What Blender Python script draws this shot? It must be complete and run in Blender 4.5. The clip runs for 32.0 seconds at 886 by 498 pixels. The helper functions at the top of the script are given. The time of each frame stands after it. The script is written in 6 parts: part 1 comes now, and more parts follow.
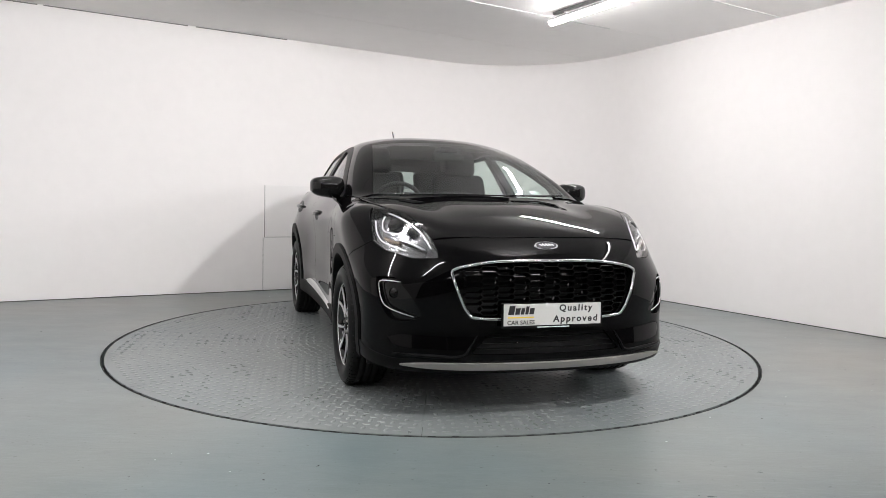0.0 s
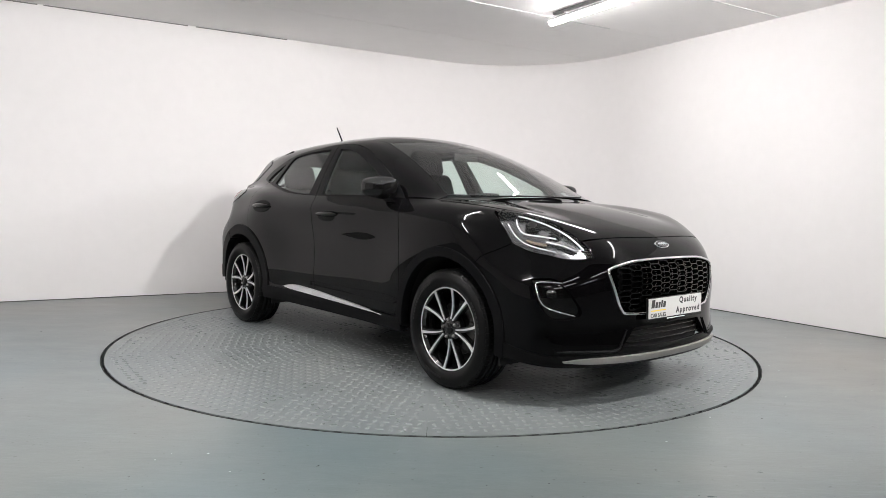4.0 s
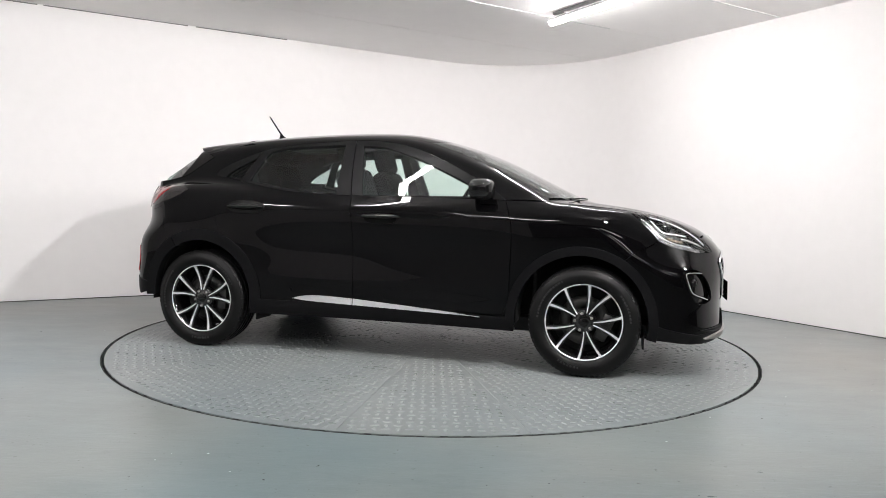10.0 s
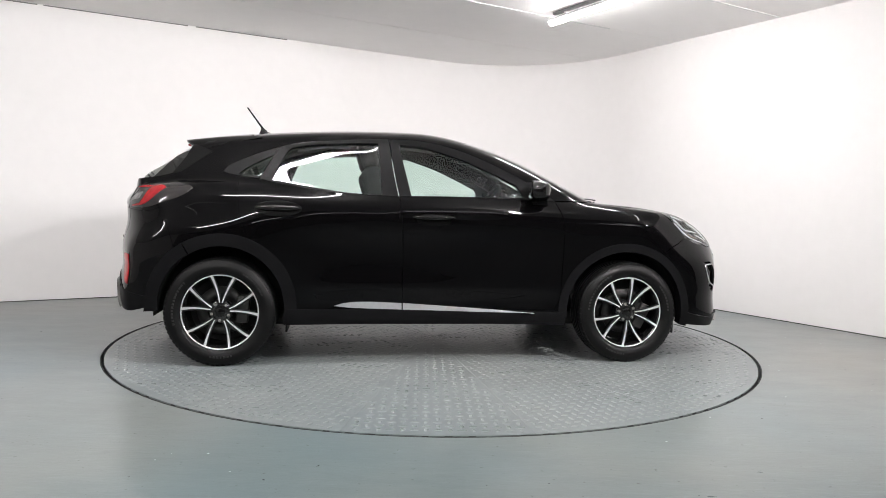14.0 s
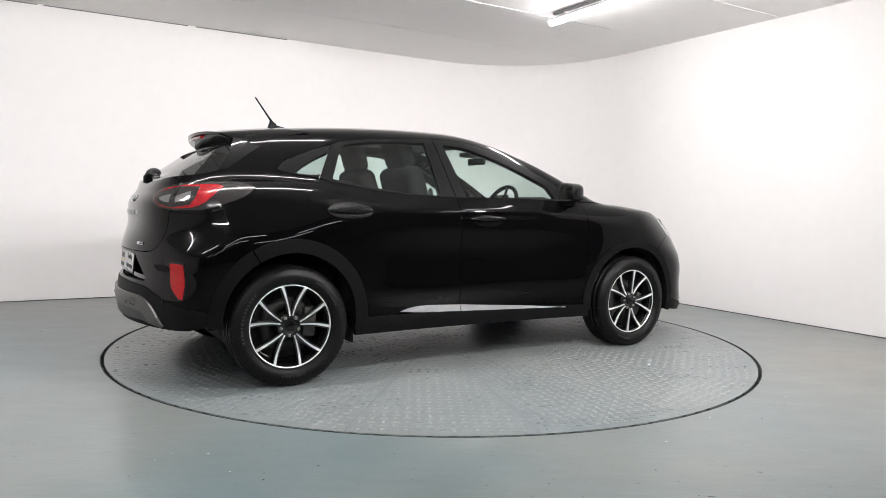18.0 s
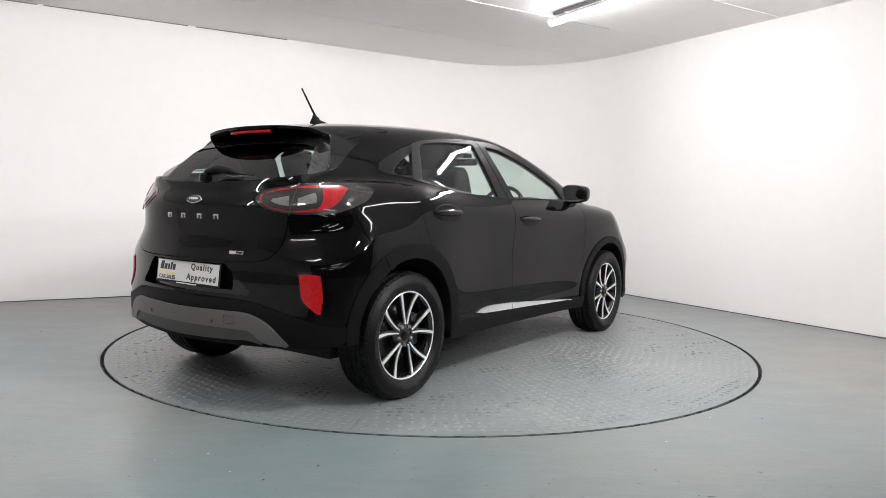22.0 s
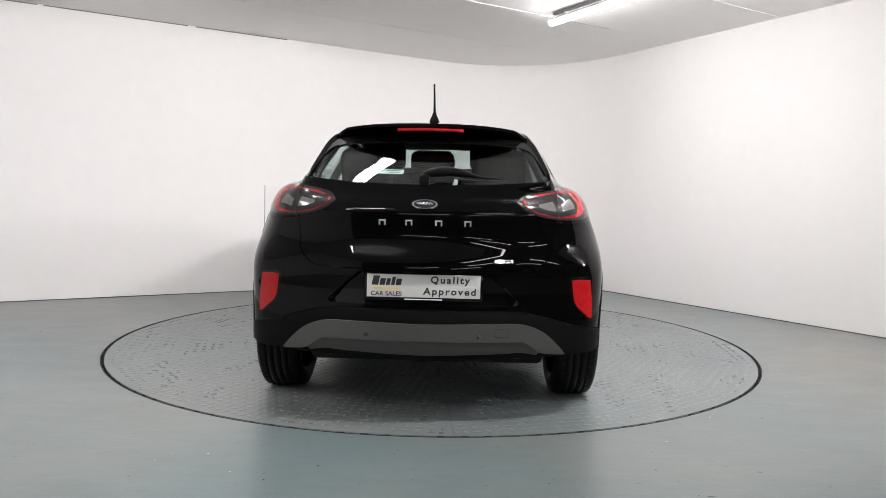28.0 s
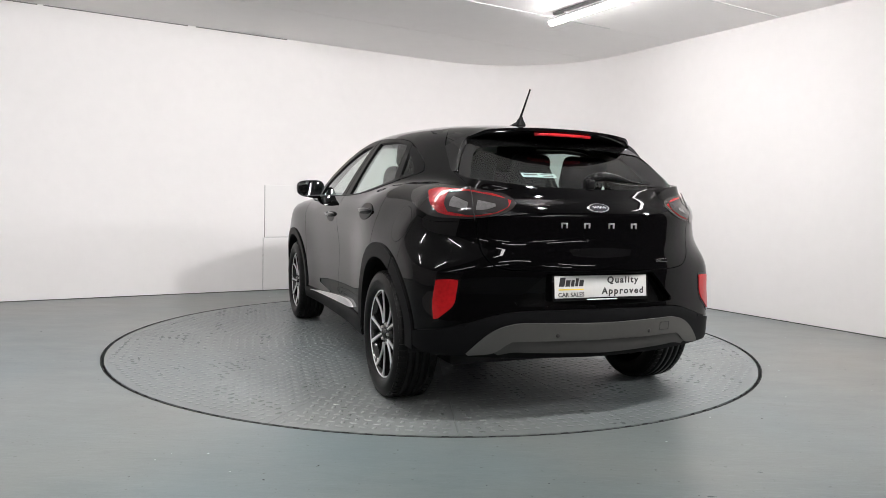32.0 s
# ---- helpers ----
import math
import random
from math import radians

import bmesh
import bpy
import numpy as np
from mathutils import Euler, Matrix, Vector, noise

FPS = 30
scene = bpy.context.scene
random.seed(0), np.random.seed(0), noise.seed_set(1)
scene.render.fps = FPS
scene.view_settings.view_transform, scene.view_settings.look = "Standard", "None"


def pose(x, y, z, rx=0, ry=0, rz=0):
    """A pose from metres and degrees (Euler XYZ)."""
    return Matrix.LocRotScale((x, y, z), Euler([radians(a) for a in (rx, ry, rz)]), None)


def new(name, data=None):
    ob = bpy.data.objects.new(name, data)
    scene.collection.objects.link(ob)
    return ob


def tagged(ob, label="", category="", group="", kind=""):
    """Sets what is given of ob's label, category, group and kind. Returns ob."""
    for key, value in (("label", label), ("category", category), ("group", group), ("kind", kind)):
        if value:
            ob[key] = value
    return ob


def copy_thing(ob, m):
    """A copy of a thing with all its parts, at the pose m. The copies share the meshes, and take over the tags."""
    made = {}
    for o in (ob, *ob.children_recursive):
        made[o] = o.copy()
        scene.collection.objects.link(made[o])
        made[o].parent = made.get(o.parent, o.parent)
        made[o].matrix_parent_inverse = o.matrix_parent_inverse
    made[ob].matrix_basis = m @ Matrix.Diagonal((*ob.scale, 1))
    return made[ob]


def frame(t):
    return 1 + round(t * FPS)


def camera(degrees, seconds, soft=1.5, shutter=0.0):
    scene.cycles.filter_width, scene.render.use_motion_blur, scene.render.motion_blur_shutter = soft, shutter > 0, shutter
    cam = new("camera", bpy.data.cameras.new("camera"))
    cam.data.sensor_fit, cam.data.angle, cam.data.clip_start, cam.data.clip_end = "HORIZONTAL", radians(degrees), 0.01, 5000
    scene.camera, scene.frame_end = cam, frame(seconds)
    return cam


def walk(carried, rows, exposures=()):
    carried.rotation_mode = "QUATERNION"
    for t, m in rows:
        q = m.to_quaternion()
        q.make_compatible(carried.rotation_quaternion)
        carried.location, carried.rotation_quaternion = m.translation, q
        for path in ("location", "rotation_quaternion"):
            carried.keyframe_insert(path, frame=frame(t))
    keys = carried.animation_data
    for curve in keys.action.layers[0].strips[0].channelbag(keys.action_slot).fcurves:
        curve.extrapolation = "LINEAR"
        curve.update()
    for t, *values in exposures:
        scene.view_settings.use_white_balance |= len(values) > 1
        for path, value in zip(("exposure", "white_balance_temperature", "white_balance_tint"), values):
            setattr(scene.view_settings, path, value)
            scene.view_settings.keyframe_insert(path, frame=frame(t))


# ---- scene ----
cam = camera(64.76, 32.0, soft=0.6)
EYE_POSE = Matrix.Translation((0.0, -5.2748, 1.0220)) @ pose(0, 0, 0, 0, 0, -0.633) @ pose(0, 0, 0, 90 - 3.7576, 0, 0) @ pose(0, 0, 0, 0, 0, 1.271)
# the clip's camera opens a little while the dark flank fills the picture
EXPOSURES = [(0, 0.10), (3, 0.12), (6, 0.20), (8, 0.27), (14, 0.28), (20, 0.28), (23, 0.22), (25, 0.15), (28, 0.12), (32, 0.12)]
walk(cam, [(0, EYE_POSE), (32, EYE_POSE)], EXPOSURES)

# ---- light: closed room, daylight-white tubes under the ceiling ----
world = bpy.data.worlds.new("world")
scene.world = world
world.use_nodes = True
world.node_tree.nodes["Background"].inputs[0].default_value = (0.02, 0.02, 0.02, 1)
TUBE_STRENGTH = 112.0
FLOOD_STRENGTH = 2100.0

# ---- the plan: axes of the room, turned against the camera ----
ALONG = Vector((0.866, 0.5, 0))      # along the far left wall
ACROSS = Vector((-0.5, 0.866, 0))    # from the camera's side to that wall
CEILING = 2.80
WALL_A, WALL_B = 3.143, 3.355        # distances of the two seen walls from the table's middle
WALL_C, WALL_D = -7.2, -11.4
WHITE_D = -4.2                       # where the white paint of the second seen wall ends
STUDIO_EDGE = -5.27                  # beyond this the garage keeps its bare dark ceiling
TABLE_R = 2.262
CAR_AT = (-0.130, -0.022)            # the car's middle on the table


def room(e, n, z=0.0):
    return ALONG * e + ACROSS * n + Vector((0, 0, z))


def turn(t):
    """Angle of the turning table, degrees."""
    return 7.566 + 5.7565 * (t - 14) - 0.031 * ((t - 14) / 10) ** 2


# ---- materials ----
def material(name, colour, rough=0.5, metal=0.0, coat=0.0, coat_rough=0.03, ior=1.5, vary=0.0, scale=8.0, bump=0.0, bump_scale=60.0, rough_vary=0.0):
    m = bpy.data.materials.new(name)
    m.use_nodes = True
    nt = m.node_tree
    b = nt.nodes["Principled BSDF"]
    b.inputs["Base Color"].default_value = (*colour, 1)
    b.inputs["Roughness"].default_value = rough
    b.inputs["Metallic"].default_value = metal
    b.inputs["Coat Weight"].default_value = coat
    b.inputs["Coat Roughness"].default_value = coat_rough
    b.inputs["IOR"].default_value = ior
    co = None
    if vary or bump or rough_vary:
        co = nt.nodes.new("ShaderNodeTexCoord")
    if vary:
        n1, n2 = nt.nodes.new("ShaderNodeTexNoise"), nt.nodes.new("ShaderNodeTexNoise")
        for n, s in ((n1, scale), (n2, scale * 7.3)):
            n.inputs["Scale"].default_value = s
            n.inputs["Detail"].default_value = 6
            nt.links.new(co.outputs["Object"], n.inputs["Vector"])
        add = nt.nodes.new("ShaderNodeMath")
        add.operation = "ADD"
        nt.links.new(n1.outputs["Fac"], add.inputs[0])
        nt.links.new(n2.outputs["Fac"], add.inputs[1])
        ramp = nt.nodes.new("ShaderNodeMapRange")
        ramp.inputs["From Min"].default_value, ramp.inputs["From Max"].default_value = 0.6, 1.4
        ramp.inputs["To Min"].default_value, ramp.inputs["To Max"].default_value = 1 - vary, 1 + vary
        nt.links.new(add.outputs[0], ramp.inputs["Value"])
        mul = nt.nodes.new("ShaderNodeVectorMath")
        mul.operation = "SCALE"
        mul.inputs[0].default_value = colour
        nt.links.new(ramp.outputs[0], mul.inputs["Scale"])
        nt.links.new(mul.outputs[0], b.inputs["Base Color"])
    if rough_vary:
        n3 = nt.nodes.new("ShaderNodeTexNoise")
        n3.inputs["Scale"].default_value, n3.inputs["Detail"].default_value = scale * 1.7, 5
        nt.links.new(co.outputs["Object"], n3.inputs["Vector"])
        mr = nt.nodes.new("ShaderNodeMapRange")
        mr.inputs["From Min"].default_value, mr.inputs["From Max"].default_value = 0.3, 0.7
        mr.inputs["To Min"].default_value, mr.inputs["To Max"].default_value = rough - rough_vary, rough + rough_vary
        nt.links.new(n3.outputs["Fac"], mr.inputs["Value"])
        nt.links.new(mr.outputs[0], b.inputs["Roughness"])
    if bump:
        n4 = nt.nodes.new("ShaderNodeTexNoise")
        n4.inputs["Scale"].default_value, n4.inputs["Detail"].default_value = bump_scale, 4
        nt.links.new(co.outputs["Object"], n4.inputs["Vector"])
        bp = nt.nodes.new("ShaderNodeBump")
        bp.inputs["Strength"].default_value, bp.inputs["Distance"].default_value = bump, 0.004
        nt.links.new(n4.outputs["Fac"], bp.inputs["Height"])
        nt.links.new(bp.outputs[0], b.inputs["Normal"])
    return m


def glass(name, tint, gloss=0.05, grazing=0.9):
    """Thin tinted pane: what lies behind shows through, the room mirrors in it."""
    m = bpy.data.materials.new(name)
    m.use_nodes = True
    nt = m.node_tree
    nt.nodes.remove(nt.nodes["Principled BSDF"])
    out = nt.nodes["Material Output"]
    tr, gl, mix, fr, po, sc = (nt.nodes.new("ShaderNode" + k) for k in ("BsdfTransparent", "BsdfGlossy", "MixShader", "LayerWeight", "Math", "Math"))
    tr.inputs["Color"].default_value = (*tint, 1)
    gl.inputs["Roughness"].default_value = 0.01
    fr.inputs["Blend"].default_value = 0.5
    po.operation, sc.operation = "POWER", "MULTIPLY_ADD"
    po.inputs[1].default_value = 5.0
    sc.inputs[1].default_value, sc.inputs[2].default_value = grazing, gloss
    nt.links.new(fr.outputs["Facing"], po.inputs[0])
    nt.links.new(po.outputs[0], sc.inputs[0])
    nt.links.new(sc.outputs[0], mix.inputs[0])
    nt.links.new(tr.outputs[0], mix.inputs[1])
    nt.links.new(gl.outputs[0], mix.inputs[2])
    nt.links.new(mix.outputs[0], out.inputs["Surface"])
    return m


def glow(name, colour, strength):
    m = material(name, colour, 0.4)
    b = m.node_tree.nodes["Principled BSDF"]
    b.inputs["Emission Color"].default_value = (*colour, 1)
    b.inputs["Emission Strength"].default_value = strength
    return m


PAINT = material("black_paint", (0.0016, 0.0015, 0.0017), 0.5, 0.0, 1.0, 0.0, 1.45)
PAINT.node_tree.nodes["Principled BSDF"].inputs["Coat IOR"].default_value = 1.27
PAINT.node_tree.nodes["Principled BSDF"].inputs["Specular IOR Level"].default_value = 0.0
CLADDING = material("grained_plastic", (0.0048, 0.0048, 0.0052), 0.46, vary=0.15, scale=5, bump=0.02, bump_scale=500)
TRIM = material("satin_black_trim", (0.0055, 0.0055, 0.0057), 0.36)
CLADDING.node_tree.nodes["Principled BSDF"].inputs["Specular IOR Level"].default_value = 0.06
TRIM.node_tree.nodes["Principled BSDF"].inputs["Specular IOR Level"].default_value = 0.07
GLOSS_BLACK = material("gloss_black_plastic", (0.003, 0.003, 0.003), 0.3, coat=1.0, coat_rough=0.01)
GLOSS_BLACK.node_tree.nodes["Principled BSDF"].inputs["Coat IOR"].default_value = 1.40
GLOSS_BLACK.node_tree.nodes["Principled BSDF"].inputs["Specular IOR Level"].default_value = 0.02
CHROME = material("chrome", (0.82, 0.82, 0.83), 0.10, 1.0)
SILVER_DARK = material("dark_satin_silver", (0.125, 0.121, 0.114), 0.36, 0.7, vary=0.04, scale=8)
SATIN_SILVER = material("satin_silver_paint", (0.33, 0.32, 0.305), 0.34, 0.75)
DIFFUSER_GREY = material("diffuser_grey_paint", (0.062, 0.060, 0.057), 0.42, 0.55, vary=0.05, scale=6)
MACHINED = material("machined_alloy", (0.80, 0.80, 0.81), 0.40, 0.75, vary=0.05, scale=40)
RIM_BLACK = material("rim_black", (0.006, 0.006, 0.006), 0.16, 0.0, 0.8)
RUBBER = material("tyre_rubber", (0.0042, 0.0042, 0.0042), 0.42, vary=0.2, scale=20)
RUBBER.node_tree.nodes["Principled BSDF"].inputs["Specular IOR Level"].default_value = 0.16
RUBBER_MARK = material("lighter_rubber_mark", (0.0075, 0.0075, 0.0075), 0.5)
# near-black colour that carries the shade of the handle cups
RECESS_SHADE = material("recess_shade_black", (0.002, 0.002, 0.002), 0.35)
RECESS_SHADE.node_tree.nodes["Principled BSDF"].inputs["Specular IOR Level"].default_value = 0.08
STEEL = material("brake_steel", (0.065, 0.064, 0.062), 0.42, 0.9, vary=0.2, scale=30)
UNDER = material("underbody_black", (0.008, 0.008, 0.008), 0.8, vary=0.3, scale=6)
CLOTH = material("seat_cloth", (0.014, 0.014, 0.015), 0.9, vary=0.25, scale=30)
INTERIOR = material("interior_plastic", (0.007, 0.007, 0.0075), 0.6, vary=0.15, scale=20)
for m_ in (CLOTH, INTERIOR):
    m_.node_tree.nodes["Principled BSDF"].inputs["Specular IOR Level"].default_value = 0.12
HEADLINER = material("headliner_felt", (0.11, 0.11, 0.11), 0.95, vary=0.1, scale=40)
GLASS_FRONT = glass("windscreen_glass", (0.84, 0.92, 0.89), 0.075, 1.3)
GLASS_SIDE = glass("side_glass", (0.78, 0.89, 0.85), 0.06, 1.1)
GLASS_REAR = glass("tinted_rear_glass", (0.60, 0.68, 0.66), 0.045)
LENS = glass("clear_lens", (0.97, 0.97, 0.97), 0.04)
LAMP_BOWL = material("lamp_bowl_grey", (0.26, 0.26, 0.27), 0.16, 0.95, vary=0.6, scale=16, bump=0.9, bump_scale=42)
BRIGHT = material("brushed_bright_trim", (0.85, 0.85, 0.86), 0.30, 0.92, vary=0.06, scale=9)
DRL = material("light_guide_white", (0.62, 0.63, 0.66), 0.25, coat=0.5)
AMBER = material("amber_reflector", (0.30, 0.24, 0.19), 0.25, 0.5)
LAMP_RED = material("lamp_red", (0.24, 0.010, 0.013), 0.25, coat=1.0, vary=0.5, scale=25)
LAMP_DARK = material("smoked_lamp", (0.022, 0.020, 0.020), 0.12, coat=1.0)
LAMP_CLEAR = material("lamp_grey_prism", (0.15, 0.147, 0.147), 0.15, 0.4, coat=1.0, vary=0.25, scale=60)
REFLECTOR = material("red_reflector", (0.32, 0.007, 0.009), 0.3, coat=1.0, vary=0.35, scale=60)
for m_ in (LAMP_RED, LAMP_DARK, LAMP_CLEAR, REFLECTOR):
    m_.node_tree.nodes["Principled BSDF"].inputs["Coat IOR"].default_value = 1.28
    m_.node_tree.nodes["Principled BSDF"].inputs["Specular IOR Level"].default_value = 0.1
MIRROR = material("mirror_glass", (0.85, 0.86, 0.87), 0.01, 1.0)
PLATE = material("plate_white", (0.54, 0.54, 0.525), 0.35, vary=0.03, scale=20)
INK = material("black_ink", (0.01, 0.01, 0.01), 0.45)
YELLOW = material("yellow_print", (0.75, 0.55, 0.03), 0.45)
PAPER = material("white_sticker", (0.62, 0.68, 0.68), 0.6)
BLUE = material("badge_dark", (0.006, 0.007, 0.012), 0.15, coat=1.0)
TUBE_GLOW = glow("tube_glow", (1.0, 0.972, 0.975), TUBE_STRENGTH)
TUBE_DIM = glow("dim_tube_glow", (1.0, 0.972, 0.975), TUBE_STRENGTH * 0.72)
TUBE_FAINT = glow("faint_tube_glow", (1.0, 0.972, 0.975), TUBE_STRENGTH * 0.32)
FLOOD_GLOW = glow("flood_glow", (1.0, 0.972, 0.975), FLOOD_STRENGTH)
BATTEN_GREY = material("batten_grey", (0.30, 0.30, 0.30), 0.5)
BATTEN = material("batten_white", (0.75, 0.75, 0.74), 0.4)
WALL = material("white_wall_paint", (0.83, 0.808, 0.80), 0.72, vary=0.02, scale=1.3, bump=0.05, bump_scale=35)
DARK_WALL = material("dark_concrete", (0.045, 0.045, 0.045), 0.85, vary=0.2, scale=1.5)
CEIL = material("ceiling_board", (0.89, 0.875, 0.865), 0.8, vary=0.02, scale=0.9, bump=0.05, bump_scale=40)
HATCH = material("white_hatch_paint", (0.80, 0.785, 0.775), 0.6, bump=0.05, bump_scale=35)
HEAD_JOINT_SHADE = material("grey_joint_shade", (0.20, 0.20, 0.20), 0.8)
GROOVE = material("dark_joint", (0.022, 0.022, 0.022), 0.8)


def painted_floor(name, colour, rough, warm, scuffed=1.0, streak=1.0):
    """Grey-green floor paint: worn warmer patches, brushed roller streaks, pale scuffs, dark specks and uneven gloss."""
    m = bpy.data.materials.new(name)
    m.use_nodes = True
    nt = m.node_tree
    b = nt.nodes["Principled BSDF"]
    co = nt.nodes.new("ShaderNodeTexCoord")

    def noisy(scale, detail, lo, hi, stretch=(1, 1, 1), turned=0.0, cut=(0.25, 0.75), hold=False, rough_noise=0.5):
        mp = nt.nodes.new("ShaderNodeMapping")
        mp.inputs["Scale"].default_value = stretch
        mp.inputs["Rotation"].default_value = (0, 0, radians(turned))
        n = nt.nodes.new("ShaderNodeTexNoise")
        n.inputs["Scale"].default_value, n.inputs["Detail"].default_value, n.inputs["Roughness"].default_value = scale, detail, rough_noise
        r = nt.nodes.new("ShaderNodeMapRange")
        r.clamp = hold
        r.inputs["From Min"].default_value, r.inputs["From Max"].default_value = cut
        r.inputs["To Min"].default_value, r.inputs["To Max"].default_value = lo, hi
        nt.links.new(co.outputs["Object"], mp.inputs["Vector"])
        nt.links.new(mp.outputs[0], n.inputs["Vector"])
        nt.links.new(n.outputs["Fac"], r.inputs["Value"])
        return r.outputs[0]

    def scaled(vec, fac):
        x = nt.nodes.new("ShaderNodeVectorMath")
        x.operation = "SCALE"
        if isinstance(vec, tuple):
            x.inputs[0].default_value = vec
        else:
            nt.links.new(vec, x.inputs[0])
        nt.links.new(fac, x.inputs["Scale"])
        return x.outputs[0]

    def times(p, q):
        x = nt.nodes.new("ShaderNodeMath")
        x.operation = "MULTIPLY"
        nt.links.new(p, x.inputs[0])
        nt.links.new(q, x.inputs[1])
        return x.outputs[0]
    tone = nt.nodes.new("ShaderNodeVectorMath")
    tone.operation = "ADD"
    tone.inputs[0].default_value = colour
    nt.links.new(scaled(warm, noisy(0.50, 4, -0.25, 1.1, cut=(0.32, 0.68))), tone.inputs[1])
    c = scaled(tone.outputs[0], noisy(1.1, 5, 0.89, 1.11, rough_noise=0.6))
    c = scaled(c, noisy(5.0, 4, 1 - 0.055 * streak, 1 + 0.055 * streak, (1, 4, 1), 25))
    c = scaled(c, noisy(24.0, 4, 1 - 0.04 * streak, 1 + 0.04 * streak, (1, 6, 1), 10))
    c = scaled(c, noisy(90.0, 2, 0.97, 1.03))
    # pale scuffs in stripes, only inside worn patches
    worn = noisy(0.9, 3, 0.0, 1.0, cut=(0.50, 0.66), hold=True)
    stripes = noisy(7.0, 6, 0.0, 0.26 * scuffed, (1, 9, 1), -35, (0.52, 0.70), True, 0.65)
    one = nt.nodes.new("ShaderNodeMath")
    one.operation = "ADD"
    one.inputs[1].default_value = 1.0
    nt.links.new(times(worn, stripes), one.inputs[0])
    c = scaled(c, one.outputs[0])
    # dark specks and small stains
    c = scaled(c, noisy(38.0, 3, 1.0, 1 - 0.55 * scuffed, cut=(0.68, 0.74), hold=True))
    c = scaled(c, noisy(3.1, 5, 1.0, 1 - 0.12 * scuffed, (1, 2.2, 1), 70, (0.58, 0.74), True, 0.65))
    nt.links.new(c, b.inputs["Base Color"])
    nt.links.new(noisy(2.2, 5, rough - 0.03, rough + 0.04, (1, 2.5, 1), 40, rough_noise=0.6), b.inputs["Roughness"])
    bp = nt.nodes.new("ShaderNodeBump")
    bp.inputs["Strength"].default_value, bp.inputs["Distance"].default_value = 0.07, 0.004
    nt.links.new(noisy(16.0, 5, 0.0, 1.0, (1, 3.5, 1), 15, rough_noise=0.6), bp.inputs["Height"])
    nt.links.new(bp.outputs[0], b.inputs["Normal"])
    return m


FLOOR = painted_floor("floor_paint", (0.134, 0.164, 0.168), 0.30, (0.034, 0.010, -0.006))
DECKPLATE = painted_floor("table_paint", (0.142, 0.164, 0.168), 0.35, (0.018, 0.008, 0.0), 0.25, 0.6)
# worn pads, paler than the plates: their glint is put into the colour
TREAD_GLINT_PAINT = painted_floor("worn_glinting_tread_paint", (0.176, 0.195, 0.198), 0.28, (0.02, 0.012, 0.006), 0.25, 0.5)
PIT = material("pit_black", (0.004, 0.004, 0.004), 0.9)


# ---- building helpers ----
def mesh_of(name, verts, faces, mat, smooth=False):
    me = bpy.data.meshes.new(name)
    me.from_pydata([tuple(v) for v in verts], [], [tuple(f) for f in faces])
    me.materials.append(mat)
    if smooth:
        me.polygons.foreach_set("use_smooth", [True] * len(me.polygons))
    me.update()
    return me


def thing(name, label, category, group="", kind=""):
    ob = new(name)
    ob.empty_display_size = 0.1
    return tagged(ob, label, category, group, kind)


def part(name, me, parent, label=""):
    """A mesh, or a bmesh with its material, as one part under its thing or part."""
    ob = new(name, me)
    ob.parent = parent
    if label:
        ob["label"] = label
    return ob


def from_bm(name, bm, mat, smooth=True, angle=40):
    me = bpy.data.meshes.new(name)
    bmesh.ops.recalc_face_normals(bm, faces=bm.faces)
    if smooth:
        for f in bm.faces:
            f.smooth = True
        for e in bm.edges:
            if len(e.link_faces) == 2 and e.calc_face_angle(0) > radians(angle):
                e.smooth = False
    bm.to_mesh(me)
    bm.free()
    me.materials.append(mat)
    return me


def box(size, at=(0, 0, 0), bevel=0.0, seg=2, bm=None, m=None):
    bm = bm or bmesh.new()
    r = bmesh.ops.create_cube(bm, size=1, matrix=(m or Matrix()) @ Matrix.Translation(at) @ Matrix.Diagonal((*size, 1)))
    if bevel:
        es = list({e for v in r["verts"] for e in v.link_edges})
        bmesh.ops.bevel(bm, geom=es, offset=bevel, segments=seg, affect="EDGES", profile=0.5)
    return bm


def lathe(profile, n=64, axis="y", closed=False):
    """Turned shape: profile of (radius, along) points round the y axis."""
    verts, faces = [], []
    k = len(profile)
    for i in range(n):
        a = 2 * math.pi * i / n
        for r, h in profile:
            verts.append((r * math.cos(a), h, r * math.sin(a)))
    for i in range(n):
        j = (i + 1) % n
        for q in range(k - 1 if not closed else k):
            p = (q + 1) % k
            faces.append((i * k + q, i * k + p, j * k + p, j * k + q))
    return verts, faces


def tube_mesh(name, pts, radius, mat, sides=8, flat=1.0, closed=False):
    """A round or flattened bar along points."""
    pts = [Vector(p) for p in pts]
    verts, faces = [], []
    n = len(pts)
    up = None
    for i, p in enumerate(pts):
        a = pts[(i - 1) % n] if (i or closed) else pts[i]
        b = pts[(i + 1) % n] if (i < n - 1 or closed) else pts[i]
        d = (b - a).normalized()
        if up is None:
            up = Vector((0, 0, 1)) if abs(d.z) < 0.9 else Vector((1, 0, 0))
        s = d.cross(up).normalized()
        up = s.cross(d).normalized()
        r = radius if not isinstance(radius, (list, tuple)) else radius[i]
        for k in range(sides):
            w = 2 * math.pi * k / sides
            verts.append(p + s * (math.cos(w) * r) + up * (math.sin(w) * r * flat))
    for i in range(n if closed else n - 1):
        j = (i + 1) % n
        for k in range(sides):
            l = (k + 1) % sides
            faces.append((i * sides + k, i * sides + l, j * sides + l, j * sides + k))
    if not closed:
        faces += [tuple(range(sides))[::-1], tuple(range((n - 1) * sides, n * sides))]
    return mesh_of(name, verts, faces, mat, True)


